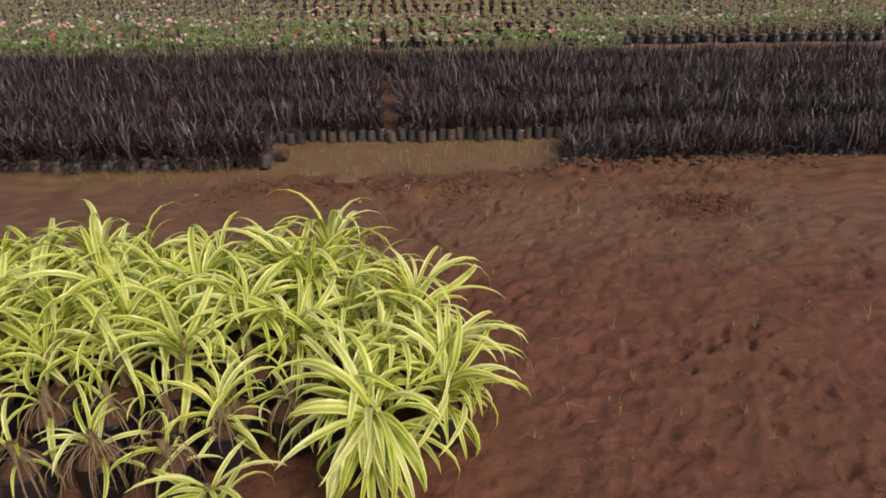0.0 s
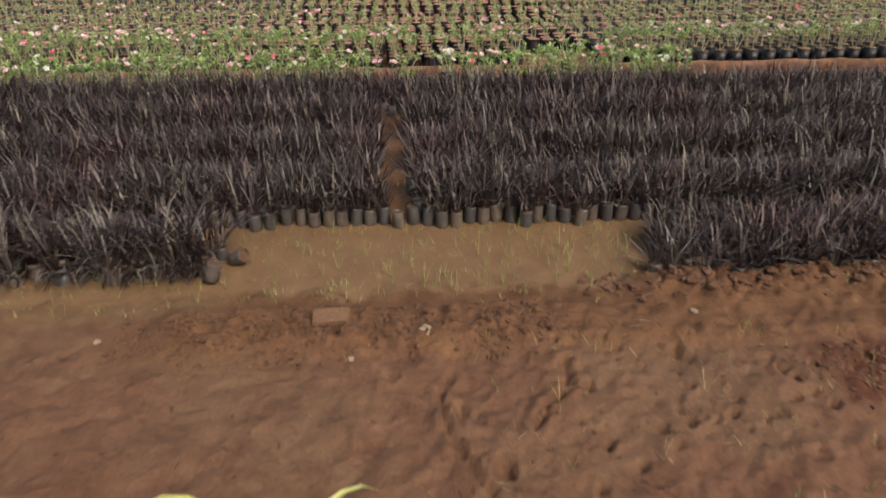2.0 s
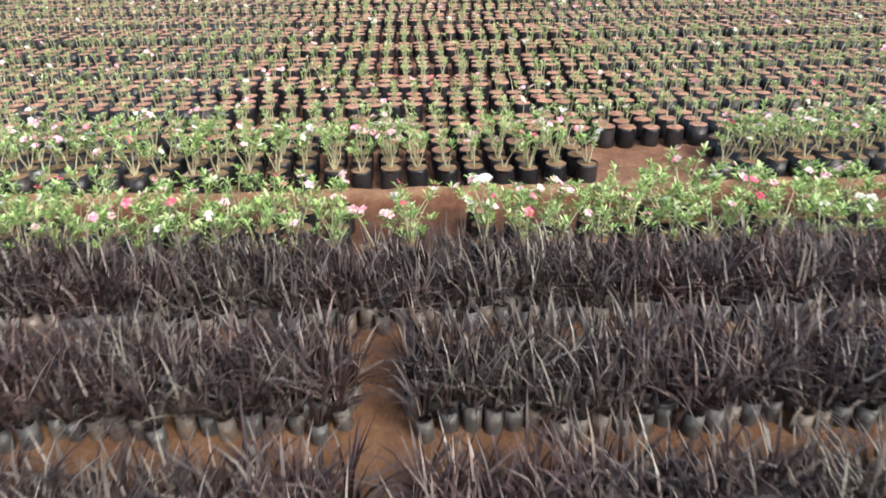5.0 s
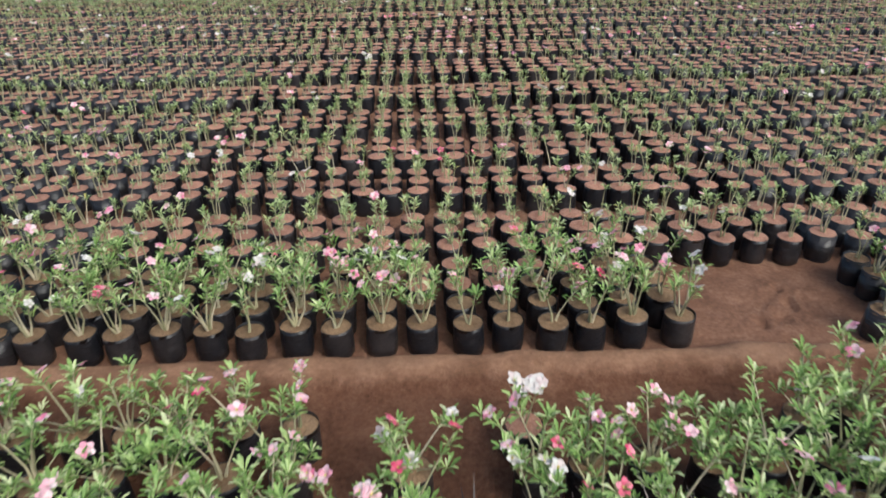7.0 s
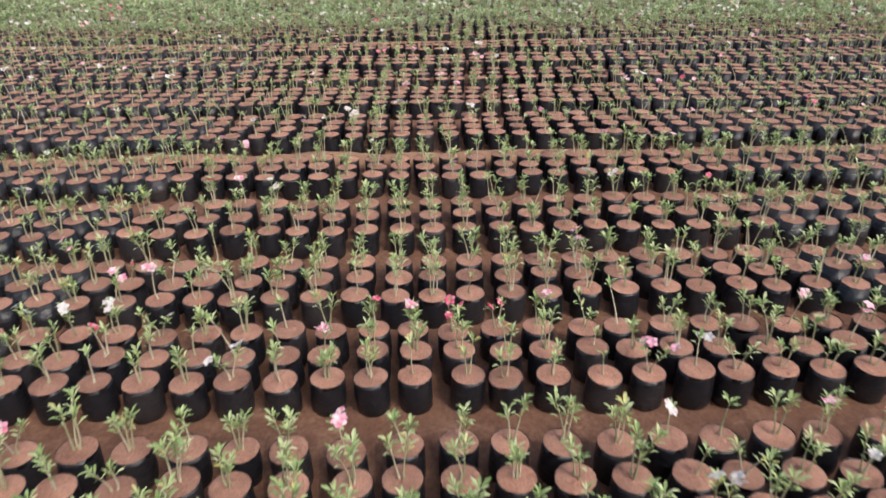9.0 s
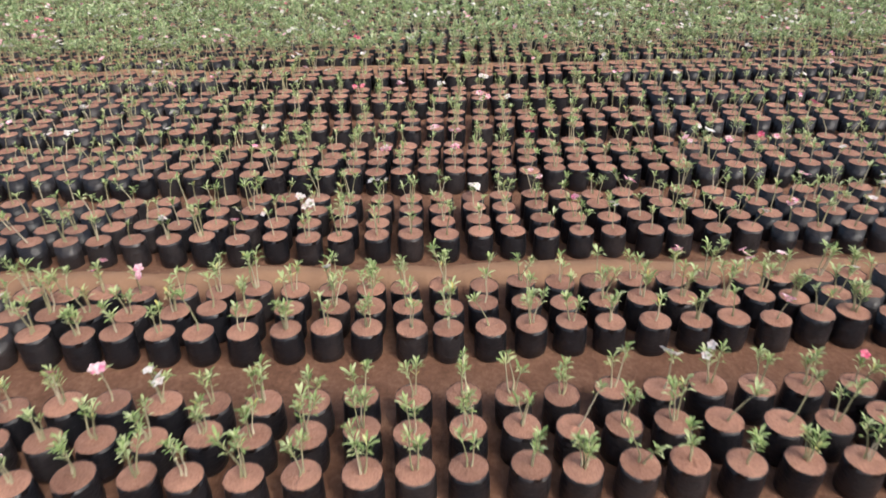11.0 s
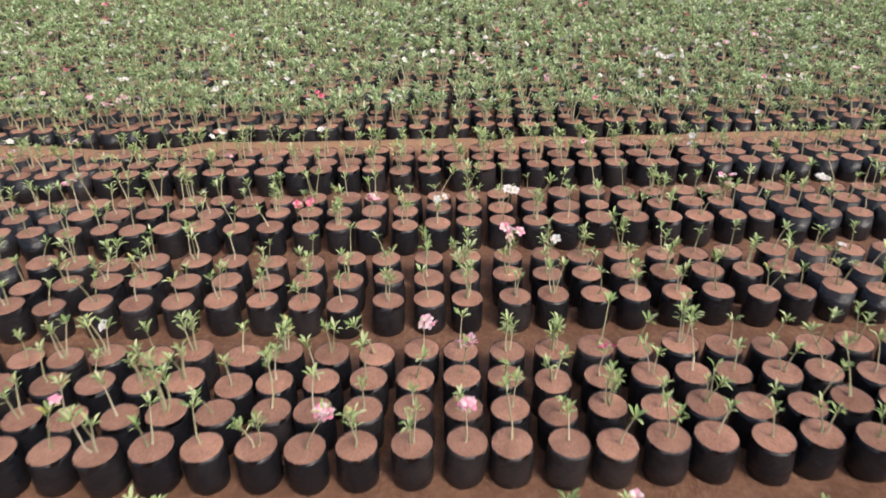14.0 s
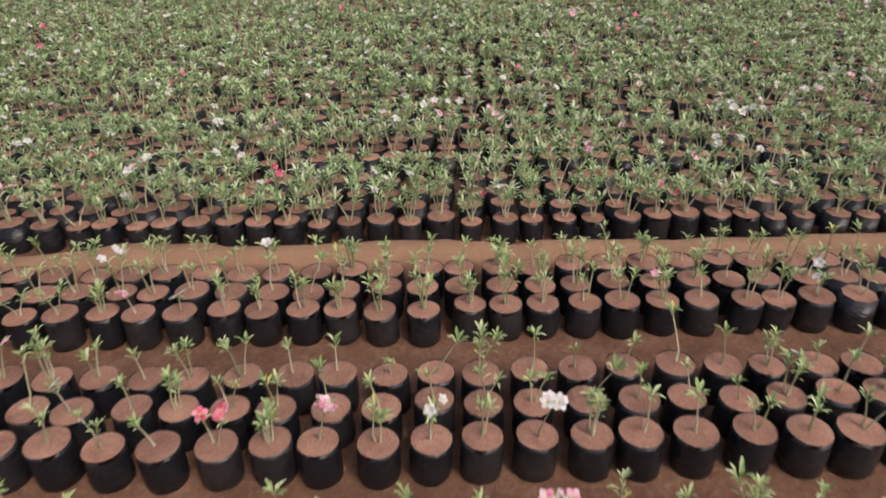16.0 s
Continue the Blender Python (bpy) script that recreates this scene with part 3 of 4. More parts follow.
# plants seen in bloom: place and colour
IN_BLOOM = [(0.15, 11.72, WHITE), (0.14, 11.2, WHITE), (-0.35, 11.2, RED), (-1.63, 18.1, RED), (-1.61, 17.85, WHITE), (-0.4, 18.4, WHITE), (-0.85, 18.1, WHITE), (0.27, 18.3, WHITE), (-0.52, 18.95, PINK), (0.09, 18.8, PINK),
            (0.2, 19.3, PINK), (-0.02, 19.5, PINK), (-0.34, 20.78, PINK), (0.51, 20.8, WHITE), (0.46, 20.35, PINK), (-0.29, 14.56, PINK), (-0.06, 14.63, RED),
            (0.77, 13.6, WHITE), (-0.97, 13.55, PINK), (-0.5, 13.74, PINK), (0.71, 15.4, PINK), (0.15, 11.75, WHITE), (-0.33, 11.2, RED), (-0.9, 11.46, PINK),
            (-1.05, 11.5, PINK), (-0.6, 11.2, PINK), (0.7, 11.46, PINK), (0.3, 12.48, PINK), (-0.86, 12.85, PINK), (0.9, 11.46, PINK), (-1.2, 11.2, PINK)]


def choose(x, y, kind):
    """The shape of plant that grows at a place."""
    if kind == "tall":
        return "tall" if y < 24.7 else "lowtall"
    if kind == "front":
        if y > 11.6 and 0 < x < 0.3:
            return "full"
        return "big" if rng.random() < (0.9 if x > 0 or x < -1.4 else 0.65) else "shrub"
    if kind == "second":
        return "full" if x > -1.4 and ((y > 12.98 and rng.random() < 0.7) or (y > 12.78 and rng.random() < 0.3)) else "shrub"
    return "full" if rng.random() < (0.75 if y < 17.6 else 0.12 if y < 21.5 else 0.6) else "young"


def potted_rose(x, y, kind):
    root = new("potted_desert_rose")
    root.empty_display_size = 0.05
    base = choose(x, y, kind)
    seedling = base in ("young", "full")
    stem, foliage, tips = plant_meshes[base][int(rng.integers(len(plant_meshes[base])))]
    z = float(ground_height(np.array([x]), np.array([y]))[0])
    root.matrix_basis = pose(x, y, min(max(z, -0.02), 0.02) - 0.004, rng.normal(0, 1.6), rng.normal(0, 1.6), rng.uniform(0, 360))
    child("bag", bag_meshes[int(rng.integers(5))], root)
    child("soil", soil_meshes[int(rng.integers(4))] if seedling else old_soil_meshes[int(rng.integers(3))], root)
    for part_mesh in stem:
        child("stem", part_mesh, root)
    tagged(child("foliage", foliage, root), kind="stuff")
    chance = 0.05 if seedling else 0.6
    label = LABELS[base]
    known = [c for u, v, c in IN_BLOOM if abs(u - x) < 0.12 and abs(v - y) < 0.12]
    if known or rng.random() < chance:
        colour = known[0] if known else rng.choice([PINK, PINK, PINK, PINK, WHITE, RED] if not seedling else [PINK, PINK, WHITE, WHITE, RED])
        word = {PINK: "pink", WHITE: "white", RED: "red"}[int(colour)]
        for f in blossom(tips, int(colour), int(rng.integers(1, 4 if seedling else 6)) + (6 if kind == "front" and seedling else 2 if known else 0), 1.4 if kind == "front" and seedling else 1.0 if seedling else 1.15):
            petals = child("flower", to_mesh("flower", f), root, word + " five-petalled blossom")
            child("throat", to_mesh("throat", throat(f)), petals, "small yellow throat of the blossom")
        label = ("young desert rose" if seedling else "bushy desert rose") + ", flowering " + word + ", in a black grow bag"
    tagged(root, label, "potted plant", group="desert roses in grow bags")


FORMS = {"young": YOUNG, "full": FULL, "shrub": SHRUB, "big": BIG, "tall": TALL, "lowtall": LOWTALL}
far = {}
blooms = []
for x, y, kind in seats():
    if near_path(x, y):
        potted_rose(x, y, kind)
        continue
    place = [x, y, -0.006, rng.uniform(0, 6.28), rng.normal(0, 0.03), rng.normal(0, 0.03), rng.uniform(0.82, 1.06) if kind == "tall" else rng.uniform(0.95, 1.05)]
    close = abs(x + 0.1) < 2.3 and y < 22.7
    far.setdefault("bag", {}).setdefault(int(rng.integers(5)) if close else -1, []).append(place)
    if kind in ("front", "second"):
        far.setdefault("old_soil", {}).setdefault(int(rng.integers(3)), []).append(place)
    else:
        far.setdefault("soil", {}).setdefault(int(rng.integers(4)) if close else -1, []).append(place)
    pick = choose(x, y, kind)
    i = int(rng.integers(len(FORMS[pick])))
    far.setdefault(pick, {}).setdefault(i, []).append(place)
    odds, cols = {"young": (0.14, [PINK, PINK, PINK, WHITE, WHITE, WHITE, RED]), "tall": (0.34, [PINK, PINK, PINK, WHITE, WHITE, WHITE, WHITE, WHITE, WHITE, RED]),
                  "front": (0.8, [PINK, PINK, PINK, PINK, WHITE, RED])}.get(kind, (0.85, [PINK, PINK, PINK, PINK, PINK, WHITE, WHITE, WHITE, RED]))
    if rng.random() < odds:
        c = int(rng.choice(cols))
        for f in blossom(FORMS[pick][i][2], c, int(rng.integers(1, 4)), 1.0 if kind == "young" else 1.2):
            blooms.append(spread(f, [place]))


def stuff(name, forms, label, category, smooth=False):
    tagged(new(name, to_mesh(name, joined(forms), smooth)), label, category, kind="stuff")


stuff("grow_bags", [spread(FAR_BAG if i < 0 else BAGS[i], p) for i, p in far["bag"].items()], "rows of black plastic grow bags set close together on the earth", "grow bags", True)
stuff("potting_soil", [spread(FAR_SOIL if i < 0 else SOILS[i], p) for i, p in far["soil"].items()] + [spread(OLD_SOILS[i], p) for i, p in far["old_soil"].items()], "red-brown potting soil filling the rows of grow bags", "soil", True)
stuff("seedlings", [spread(whole(FORMS[k][i]), p) for k in ("young", "full") for i, p in far[k].items()], "young desert rose seedlings with thin stems and leaf whorls", "seedlings")
stuff("flowering_shrubs", [spread(whole((SHRUB if k == "shrub" else BIG)[i]), p) for k in ("shrub", "big") for i, p in far[k].items()], "bushy green desert roses standing in black grow bags", "shrubs")
stuff("tall_seedlings", [spread(whole((TALL if k == "tall" else LOWTALL)[i]), p) for k in ("tall", "lowtall") for i, p in far[k].items()],
      "dense bed of taller leafy desert roses in grow bags", "plants")
stuff("blossoms", blooms, "scattered pink, white and red desert rose blossoms", "flowers")

# ---------------------------------------------------------------- dark purple grass in small bags
SMALL_R, SMALL_H = 0.044, 0.14


def blade(base, azimuth, length, width, rise, m, segs=3, curl=0.65):
    v, f = [], []
    d = np.array((math.cos(azimuth), math.sin(azimuth), 0))
    s = np.array((-math.sin(azimuth), math.cos(azimuth), 0))
    p, a = np.array(base, float), rise
    for k in range(segs + 1):
        w = width * (1 - (k / segs) ** 2) * (0.7 + 0.3 * min(1, k)) / 2
        if k < segs:
            v += [p + s * w, p - s * w]
        else:
            v.append(p)
        p = p + (d * math.cos(a) + np.array((0, 0, 1)) * math.sin(a)) * length / segs
        a -= rng.uniform(0.0, curl)
    for k in range(segs - 1):
        i = 2 * k
        f += [(i, i + 1, i + 3), (i, i + 3, i + 2)]
    f.append((2 * segs - 2, 2 * segs - 1, 2 * segs))
    return Form(v, f, m)


def tuft(count):
    out = Form()
    for i in range(count):
        a = rng.random() * 6.28
        out.add(blade((0.02 * math.cos(a), 0.02 * math.sin(a), SMALL_H - 0.015), a + rng.normal(0, 0.4), rng.uniform(0.2, 0.39),
                      rng.uniform(0.011, 0.02), rng.uniform(0.7, 1.52), DARK, 3, 0.62))
    return out


SMALL_BAGS = [bag(SMALL_R * k, SMALL_H * q, 10, GREYBAG, 0.04) for k, q in ((1, 1), (1.05, 0.92), (0.95, 1.05))]
SMALL_SOIL = lathe([(SMALL_R * 0.94, SMALL_H - 0.02)], 10, CLOD, 0.0, cap_top=True)
FAR_SMALL = simple_bag(SMALL_R, SMALL_H * 0.95, 8, GREYBAG)
TUFTS = [tuft(int(rng.integers(14, 19))) for _ in range(18)]
small_meshes = [to_mesh("bag", f, True) for f in SMALL_BAGS]
small_soil_mesh = to_mesh("soil", SMALL_SOIL)
def droop():
    """Blades that fall forward over the bag."""
    return joined([blade((rng.normal(0, 0.03), -0.02, SMALL_H - 0.005), -1.57 + rng.normal(0, 0.6), rng.uniform(0.12, 0.22),
                         rng.uniform(0.012, 0.02), rng.uniform(-0.1, 0.7), DARK, 3, 0.9) for _ in range(10)])


DROOPS = [droop() for _ in range(6)]
droop_meshes = [to_mesh("hanging_leaves", f) for f in DROOPS]
tuft_meshes = [to_mesh("blades", f) for f in TUFTS]
DARK_BEDS = [(7.84, 8.42), (8.76, 9.25), (9.66, 10.14), (10.5, 11.02)]


def dark_seats():
    out = []
    beds = [(a, b, -8.5, 8.5) for a, b in DARK_BEDS] + [(7.13, 7.42, -8.5, -1.56), (7.07, 7.74, 1.22, 8.5)]
    for lo, hi, x0, x1 in beds:
        y = lo + 0.04
        while y < hi:
            x = x0 + rng.random() * 0.05
            while x < x1:
                gap = -0.41 - 0.05 * (y - 8.0)
                inside = abs(x - gap) < 0.122 and 7.95 < y < 10.3
                if not inside and not (y < 7.78 and 0 < x < 1.23 + 0.25 * (y - 7.07)) and not (8.4 < y < 8.5 and x > 0.5):
                    out.append((x, y + -0.024 * (x + 0.2) + rng.normal(0, 0.014) - (0.06 if rng.random() < 0.22 and y < lo + 0.06 else 0)))
                x += rng.normal(0.101, 0.006)
            y += 0.105
    return out


def sunk(x, y):
    """The front blocks of bags stand deeper in the silt."""
    return 0.045 if y < 7.8 and (x < -1.5 or x > 1.15) else 0.0


far_bags, far_tufts, bare, hanging = {}, {}, [], []
made = 0
for x, y in dark_seats():
    if y < 8.0 and abs(x + 0.38) < 0.13:
        bare.append([x, y, -0.012, rng.uniform(0, 6.28), rng.normal(0, 0.06), rng.normal(0, 0.06), rng.uniform(0.92, 1.05)])
        continue
    if -1.95 < x < 1.9 and (7.0 < y < 8.32 or 8.78 < y < 8.95) and made < 295:
        root = new("dark_leaved_plant")
        root.empty_display_size = 0.03
        low, turn = sunk(x, y) > 0, rng.uniform(0, 360)
        root.matrix_basis = pose(x, y, -0.014 - sunk(x, y), rng.normal(0, 3), rng.normal(0, 3), turn)
        child("bag", small_meshes[int(rng.integers(3))], root)
        child("soil", small_soil_mesh, root)
        leaves = child("foliage", tuft_meshes[int(rng.integers(18))], root)
        if low:
            leaves.matrix_basis = Matrix.Diagonal((1.2, 1.2, 1.22, 1) if x < 0 else (0.9, 0.9, 0.82, 1))
        if low and x < 0 and y < 7.32:
            child("hanging_leaves", droop_meshes[int(rng.integers(6))], root).matrix_basis = pose(0, 0, 0, 0, 0, -turn)
        tagged(root, "dark purple strap-leaved plant in a small muddy grow bag", "potted plant", group="dark plants in small bags")
        made += 1
        continue
    place = [x, y, -0.012 - sunk(x, y), rng.uniform(0, 6.28), rng.normal(0, 0.06), rng.normal(0, 0.06), rng.uniform(0.92, 1.12) * (0.88 if y < 7.8 and x > 1 else 1.18 if y < 7.7 else 1)]
    far_bags.setdefault(int(rng.integers(3)) if abs(x) < 2.5 and y < 8.1 else -1, []).append(place)
    far_tufts.setdefault(int(rng.integers(18)), []).append(place)
    if y < 7.32 and x < 0:
        hanging.append(spread(DROOPS[int(rng.integers(6))], [[*place[:3], 0, 0, 0, 1]]))
stuff("small_grow_bags", [spread(joined([SMALL_BAGS[0], SMALL_SOIL]), bare)] + [spread(FAR_SMALL if i < 0 else SMALL_BAGS[i], p) for i, p in far_bags.items()], "small muddy plastic grow bags standing in dense rows", "grow bags", True)
stuff("dark_grass", [spread(TUFTS[i], p) for i, p in far_tufts.items()] + hanging, "dense dark purple strap-leaved grass growing in small bags", "grass")



def toppled_bag(x, y, tilt, turn, label):
    root = new("empty_grow_bag")
    root.empty_display_size = 0.03
    root.matrix_basis = pose(x, y, 0.02, tilt, 0, turn)
    child("bag", small_meshes[1], root)
    child("soil", small_soil_mesh, root)
    tagged(root, label, "grow bag")


toppled_bag(-1.52, 7.36, 62, 60, "small grey grow bag tipped over on the silt")
toppled_bag(-1.6, 7.1, 20, 110, "small pale grow bag leaning at the bed's corner")

# ---------------------------------------------------------------- striped yellow-green plants
def striped_leaf(length, width, rise, curl):
    """A long arching leaf with pale margins and a green centre, V-folded."""
    segs = 8
    v, f, m = [], [], []
    p, a = np.array((0.012, 0, 0.0)), rise
    for k in range(segs + 1):
        q = k / segs
        w = width * (0.55 + 0.9 * q - 1.45 * q ** 2.6) / 2 + 0.0006
        up = np.array((-math.sin(a), 0, math.cos(a)))
        for t in (-1, -0.42, 0, 0.42, 1):
            v.append(p + np.array((0, t * w, 0)) + up * abs(t) * w * 0.45)
        p = p + np.array((math.cos(a), 0, math.sin(a))) * length / segs
        a -= curl / segs * (0.4 + 1.2 * q)
    for k in range(segs):
        for c in range(4):
            i = 5 * k + c
            f += [(i, i + 1, i + 6), (i, i + 6, i + 5)]
            m += [GREEN if c in (1, 2) else CREAM] * 2
    out = Form(v, f)
    out.m = np.array(m)
    return out


LEAVES = [striped_leaf(rng.uniform(0.36, 0.56), rng.uniform(0.029, 0.045), rise, curl + rng.normal(0, 0.25))
          for rise in (0.4, 0.78, 1.05, 1.24) for curl in (2.1, 2.4, 2.8, 3.1, 3.5, 2.6)]
leaf_meshes = [to_mesh("leaf", f, True) for f in LEAVES]
WITHERED = [Form(f.v * 0.85, f.f, DRY) for f in (striped_leaf(0.45, 0.012, 0.3, 3.0), striped_leaf(0.4, 0.010, 0.0, 2.2), striped_leaf(0.5, 0.011, 0.6, 3.6))]
dry_meshes = [to_mesh("dry_leaf", f) for f in WITHERED]
big_bag_meshes = [to_mesh("bag", bag(0.105, 0.2, 16, BAG, 0.03), True) for _ in range(3)]
big_soil = to_mesh("soil", lathe([(0.099, 0.17), (0.08, 0.2), (0.045, 0.222)], 14, CLOD, 0.07, cap_top=True))


def striped_plant(x, y, count, lean=(0, 0), size=1.0, dry=3, fall=None):
    root = new("striped_plant")
    root.empty_display_size = 0.05
    root.matrix_basis = pose(x, y, -0.004, 0, 0, 0)
    child("bag", big_bag_meshes[int(rng.integers(3))], root)
    child("soil", big_soil, root)
    top = rng.uniform(0.36, 0.5) * (0.4 + 0.6 * size)
    child("stem", to_mesh("stem", tube([(0, 0, 0.16), (lean[0] * 0.04, lean[1] * 0.04, top * 0.75), (lean[0] * 0.1, lean[1] * 0.1, top + 0.02)], [0.024, 0.02, 0.012], 8, DRY), True), root)
    for i in range(count):
        k = i / count
        h = top - 0.16 * (1 - k)
        tilt = pose(lean[0] * h * 0.2, lean[1] * h * 0.2, h, -lean[1] * 30, lean[0] * 30, 0)
        band = min(3, int(k * 3.8 + rng.random() * 0.9))
        turn = (i * 137.5 + rng.normal(0, 32)) % 360
        if fall is not None and rng.random() < 0.85:
            band, turn = min(band, 2), fall + rng.normal(0, 48)
        ob = child("leaf", leaf_meshes[band * 6 + int(rng.integers(6))], root)
        ob.matrix_basis = tilt @ pose(0, 0, 0, 0, 0, turn) @ pose(0, 0, 0, rng.normal(0, 14), rng.normal(2, 11), 0) @ Matrix.Scale(size * rng.uniform(0.75, 1.15), 4)
    for i in range(dry):
        ob = child("dry_leaf", dry_meshes[int(rng.integers(3))], root, "withered brown hanging leaf")
        ob.matrix_basis = pose(0, 0, rng.uniform(0.24, 0.34), 0, rng.uniform(10, 50), rng.uniform(190, 350)) @ Matrix.Diagonal((rng.uniform(0.5, 1.0), rng.uniform(0.5, 0.9), 1, 1))
    tagged(root, "yellow-green striped strap-leaved plant in a black grow bag", "potted plant", group="striped plants in grow bags")


STRIPED_ROWS = [(3.42, -0.12, -3.1), (3.68, -0.14, -3.1), (3.95, -0.22, -3.2), (4.2, -0.4, -3.3), (4.43, -0.7, -3.4)]
for j, (y, x, end) in enumerate(STRIPED_ROWS):
    while x > end:
        edge = x > -0.35
        out_y = 0.3 if j == 4 or (j == 3 and x > -0.8) else -0.3 if j == 0 else 0.0
        poor = (j == 0 and x < -0.55) or (j == 1 and -1.15 < x < -0.6)
        striped_plant(x + rng.normal(0, 0.03), y + rng.normal(0, 0.03) + (0.06 if poor else 0), 5 if poor else 26 if j == 1 and x < -0.6 else 40,
                      (0.5 if edge else rng.normal(0, 0.35), (0.0 if poor else out_y) + rng.normal(0, 0.25)), 0.8 if poor else 1.05 if j > 2 else 1.0, 14 if poor else 3 if j == 0 else 0)
        x -= rng.uniform(0.27, 0.33)
striped_plant(-0.4, 3.24, 58, (0.1, -0.5), 1.05, 2, -86)
striped_plant(-0.98, 2.9, 38, (0.0, -0.3), 0.75, 2, -100)
striped_plant(-1.24, 3.2, 9, (-0.2, -0.3), 0.55, 14)
striped_plant(-1.08, 3.4, 24, (0.1, -0.4), 0.75, 8)
striped_plant(-1.56, 3.24, 12, (0.1, -0.3), 0.7, 30)
striped_plant(-1.86, 3.2, 7, (0.0, -0.2), 0.6, 24)

# ---------------------------------------------------------------- clods, stones, weeds
def lump(size, m):
    v = np.array([(x, y, z) for z in (0, 0.5, 1) for x, y in ((1, 0), (0.5, 0.87), (-0.5, 0.87), (-1, 0), (-0.5, -0.87), (0.5, -0.87))], float)
    v[:6, :2] *= 0.8
    v[12:, :2] *= 0.55
    v[:, 2] = v[:, 2] * 0.9 - 0.25
    v += rng.normal(0, 0.17, v.shape)
    v[:, 2] *= 0.75
    f = []
    for k in (0, 6):
        for i in range(6):
            a, b = k + i, k + (i + 1) % 6
            f += [(a, b, b + 6), (a, b + 6, a + 6)]
    f += [(12, 12 + i, 13 + i) for i in range(1, 5)]
    return Form(v * size, f, m)


def level(x, y):
    return float(ground_height(np.array([x]), np.array([y]))[0])


LUMPS = [lump(1.0, CLOD) for _ in range(8)]
clods = []
for i in range(1500):
    if i >= 1150:
        x, y, s = rng.uniform(-1.9, 0.5), rng.normal(6.5, 0.13), rng.uniform(0.006, 0.026)
    elif i >= 900:
        x, y, s = rng.normal(2.1, 0.2), rng.normal(6.05, 0.11), rng.uniform(0.006, 0.02)
    elif i < 520:
        x, y, s = rng.uniform(-2.0, 0.6), rng.normal(6.52, 0.12), rng.uniform(0.006, 0.02)
    elif i < 760:
        x, y, s = rng.uniform(0.75, 3.6), rng.normal(6.88, 0.08), rng.uniform(0.012, 0.042)
    else:
        x, y, s = rng.uniform(-2.5, 3.0), rng.uniform(3.2, 6.6), rng.uniform(0.004, 0.012)
    clods.append(spread(LUMPS[i % 8], [[x, y, level(x, y), rng.uniform(0, 6), 0, 0, s]]))
stuff("earth_clods", clods, "crumbled red earth clods scattered along the low bund", "clods")


def stone(x, y, size, mat, name, label):
    f = lump(size, CLOD)
    f.v[:, 2] *= 0.6
    f.v[:, 0] *= 1.5
    me = to_mesh(name, f)
    me.materials.clear()
    me.materials.append(mat)
    ob = new(name, me)
    ob.matrix_basis = pose(x, y, level(x, y) + size * 0.1, 0, 0, rng.uniform(0, 360))
    tagged(ob, label, "stone")


stone(-2.07, 6.5, 0.022, pebble_mat, "stone", "small pale stone lying on the mud")
stone(-0.24, 6.43, 0.035, pebble_mat, "stone", "flat pale stone beside the red bund")
stone(-0.65, 6.26, 0.018, pebble_mat, "stone", "small whitish stone lying on the mud")
stone(1.3, 6.55, 0.02, pebble_mat, "stone", "small pale stone lying on the mud")


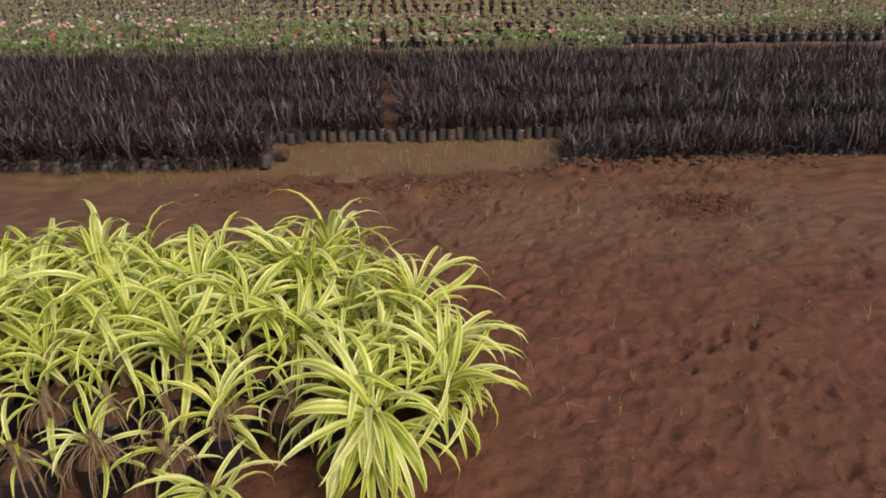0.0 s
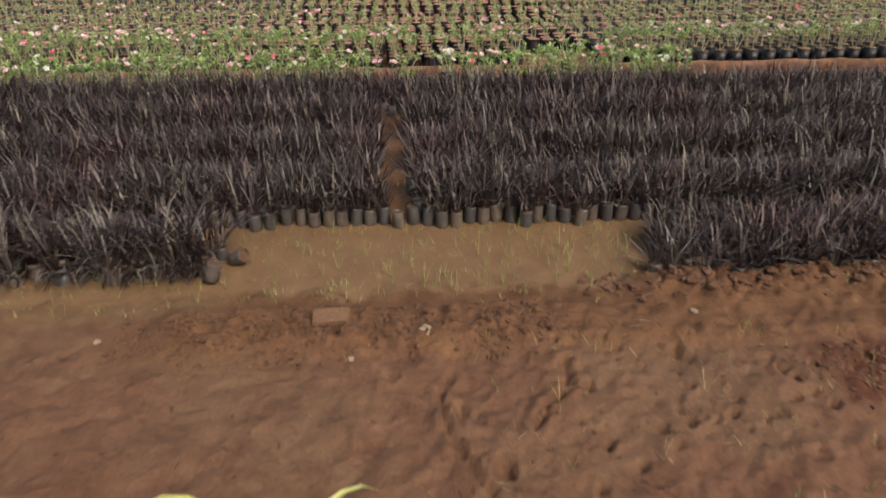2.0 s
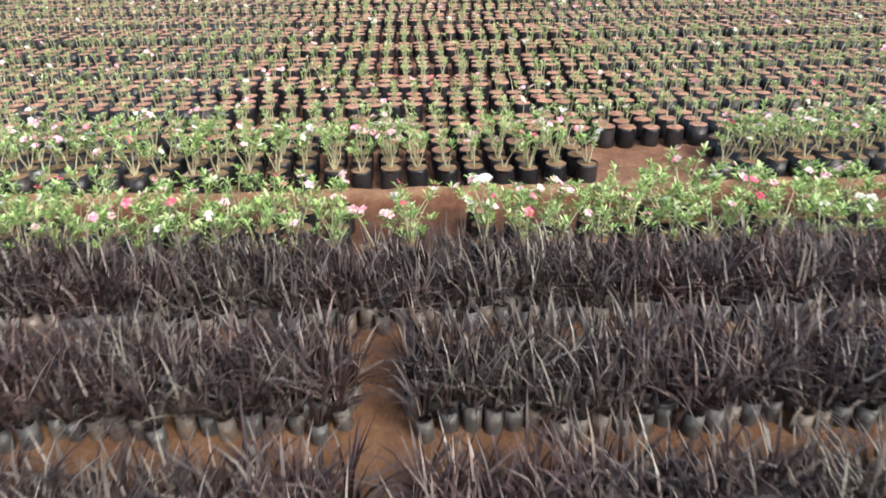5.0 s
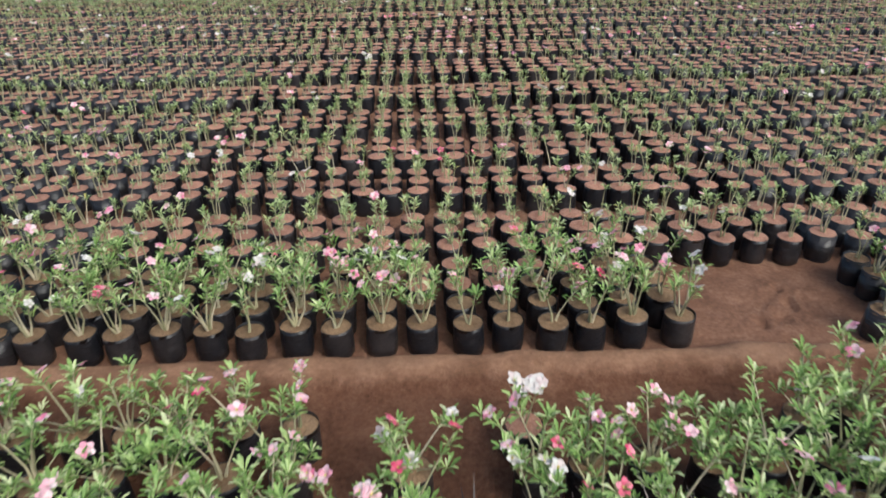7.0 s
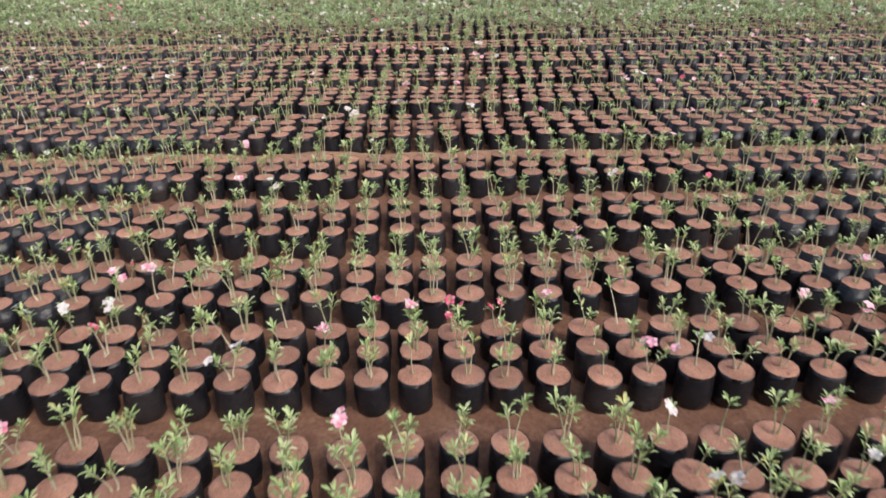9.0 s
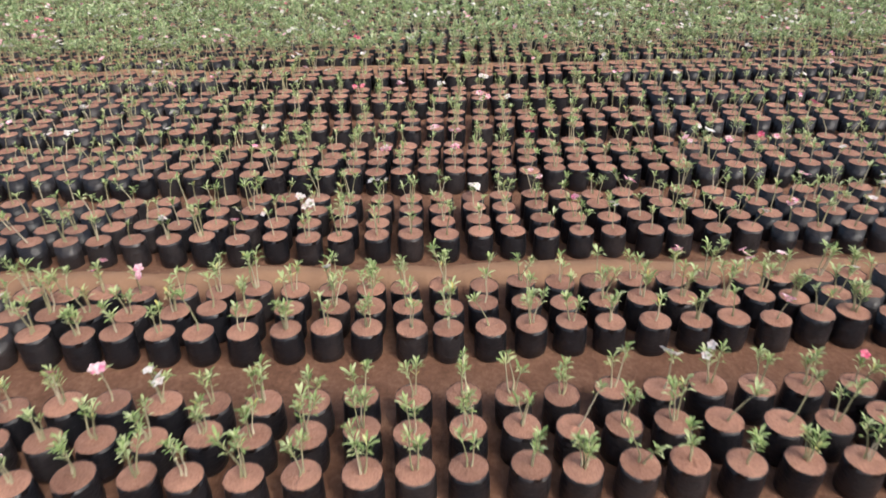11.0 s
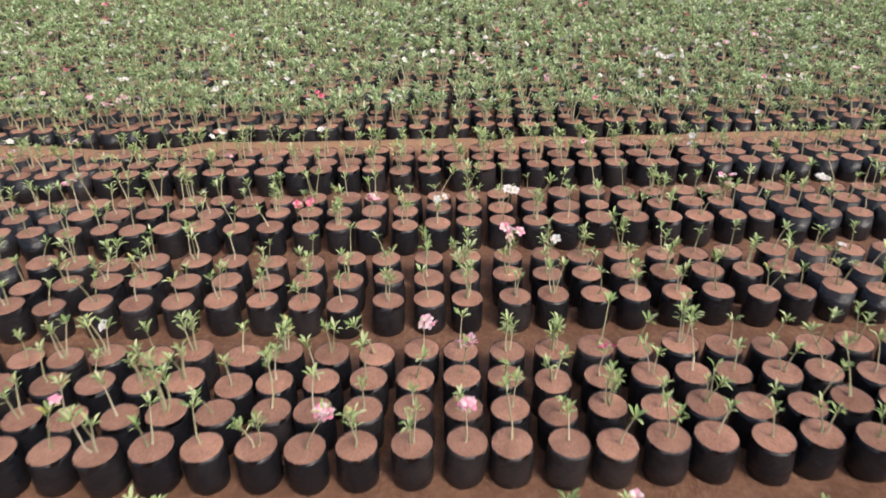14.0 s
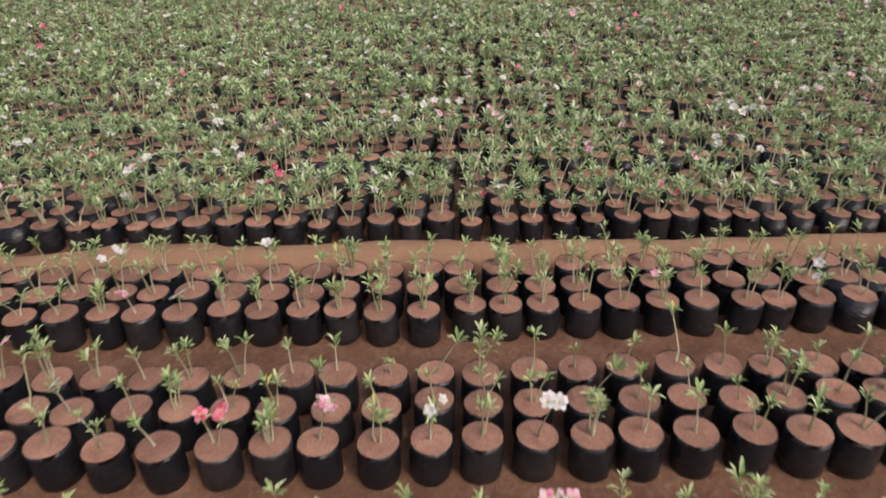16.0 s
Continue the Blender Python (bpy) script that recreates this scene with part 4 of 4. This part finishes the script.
def brick(x, y, turn):
    bm = bmesh.new()
    bmesh.ops.create_cube(bm, size=1, matrix=Matrix.Diagonal((0.21, 0.12, 0.08, 1)))
    bmesh.ops.bevel(bm, geom=bm.edges[:], offset=0.008, segments=2, affect='EDGES')
    for v in bm.verts:
        v.co += Vector(rng.normal(0, 0.0015, 3))
    me = bpy.data.meshes.new("brick")
    bm.to_mesh(me)
    bm.free()
    me.materials.append(brick_mat)
    ob = new("brick", me)
    ob.matrix_basis = pose(x, y, level(x, y) + 0.035, 16, -3, turn)
    tagged(ob, "red clay brick half sunk in the crumbled bund", "brick")


brick(-0.78, 6.56, -2)


def shoot(count, height):
    out = Form()
    for _ in range(count):
        out.add(blade((rng.normal(0, 0.006), rng.normal(0, 0.006), -0.008), rng.uniform(0, 6.28), height * rng.uniform(0.6, 1.2), rng.uniform(0.0028, 0.005), rng.uniform(0.8, 1.55), WEED, 3, 0.3))
    return out


SHOOTS = [shoot(int(rng.integers(2, 6)), h) for h in (0.06, 0.08, 0.1, 0.13, 0.07, 0.18)]
weeds = []
for i in range(640):
    if i >= 420 or i < 230:
        x, y = rng.uniform(-1.55, 1.2), rng.uniform(6.85, 7.8)
    elif i < 300:
        x, y = rng.uniform(-3.5, -1.5), rng.uniform(6.75, 7.1)
    elif i < 360:
        x, y = rng.uniform(0.0, 3.0), rng.uniform(5.5, 6.9)
    else:
        x, y = rng.uniform(0.3, 3.0), rng.uniform(3.2, 6.0)
    if 205 <= i < 230:
        x, y = rng.uniform(0.3, 2.2), rng.normal(8.6, 0.06)
    elif 195 <= i < 205:
        x, y = rng.normal(-0.33, 0.05), rng.normal(8.5, 0.1)
    weeds.append(spread(SHOOTS[i % 6], [[x, y, level(x, y), rng.uniform(0, 6), 0, 0, rng.uniform(0.4, 1.0) * (1.5 if 195 <= i < 230 else 1)]]))
stuff("grass_shoots", weeds, "sparse pale grass shoots sprouting from the wet silt", "grass")
straws = []
for i in range(150):
    x, y = rng.uniform(-1.5, 3.0), rng.uniform(3.2, 6.8)
    if i % 3:
        x = abs(x)
    a, ln = rng.uniform(0, 6.28), rng.uniform(0.03, 0.11)
    pts = [(x + math.cos(a) * ln * k + math.sin(a) * 0.1 * ln * k * k, y + math.sin(a) * ln * k, level(x + math.cos(a) * ln * k, y + math.sin(a) * ln * k) + 0.002) for k in (0, 0.5, 1)]
    straws.append(tube(pts, [0.0022, 0.0022, 0.001], 4, DRY))
stuff("straw", straws, "dry straw bits trodden into the mud", "straw")
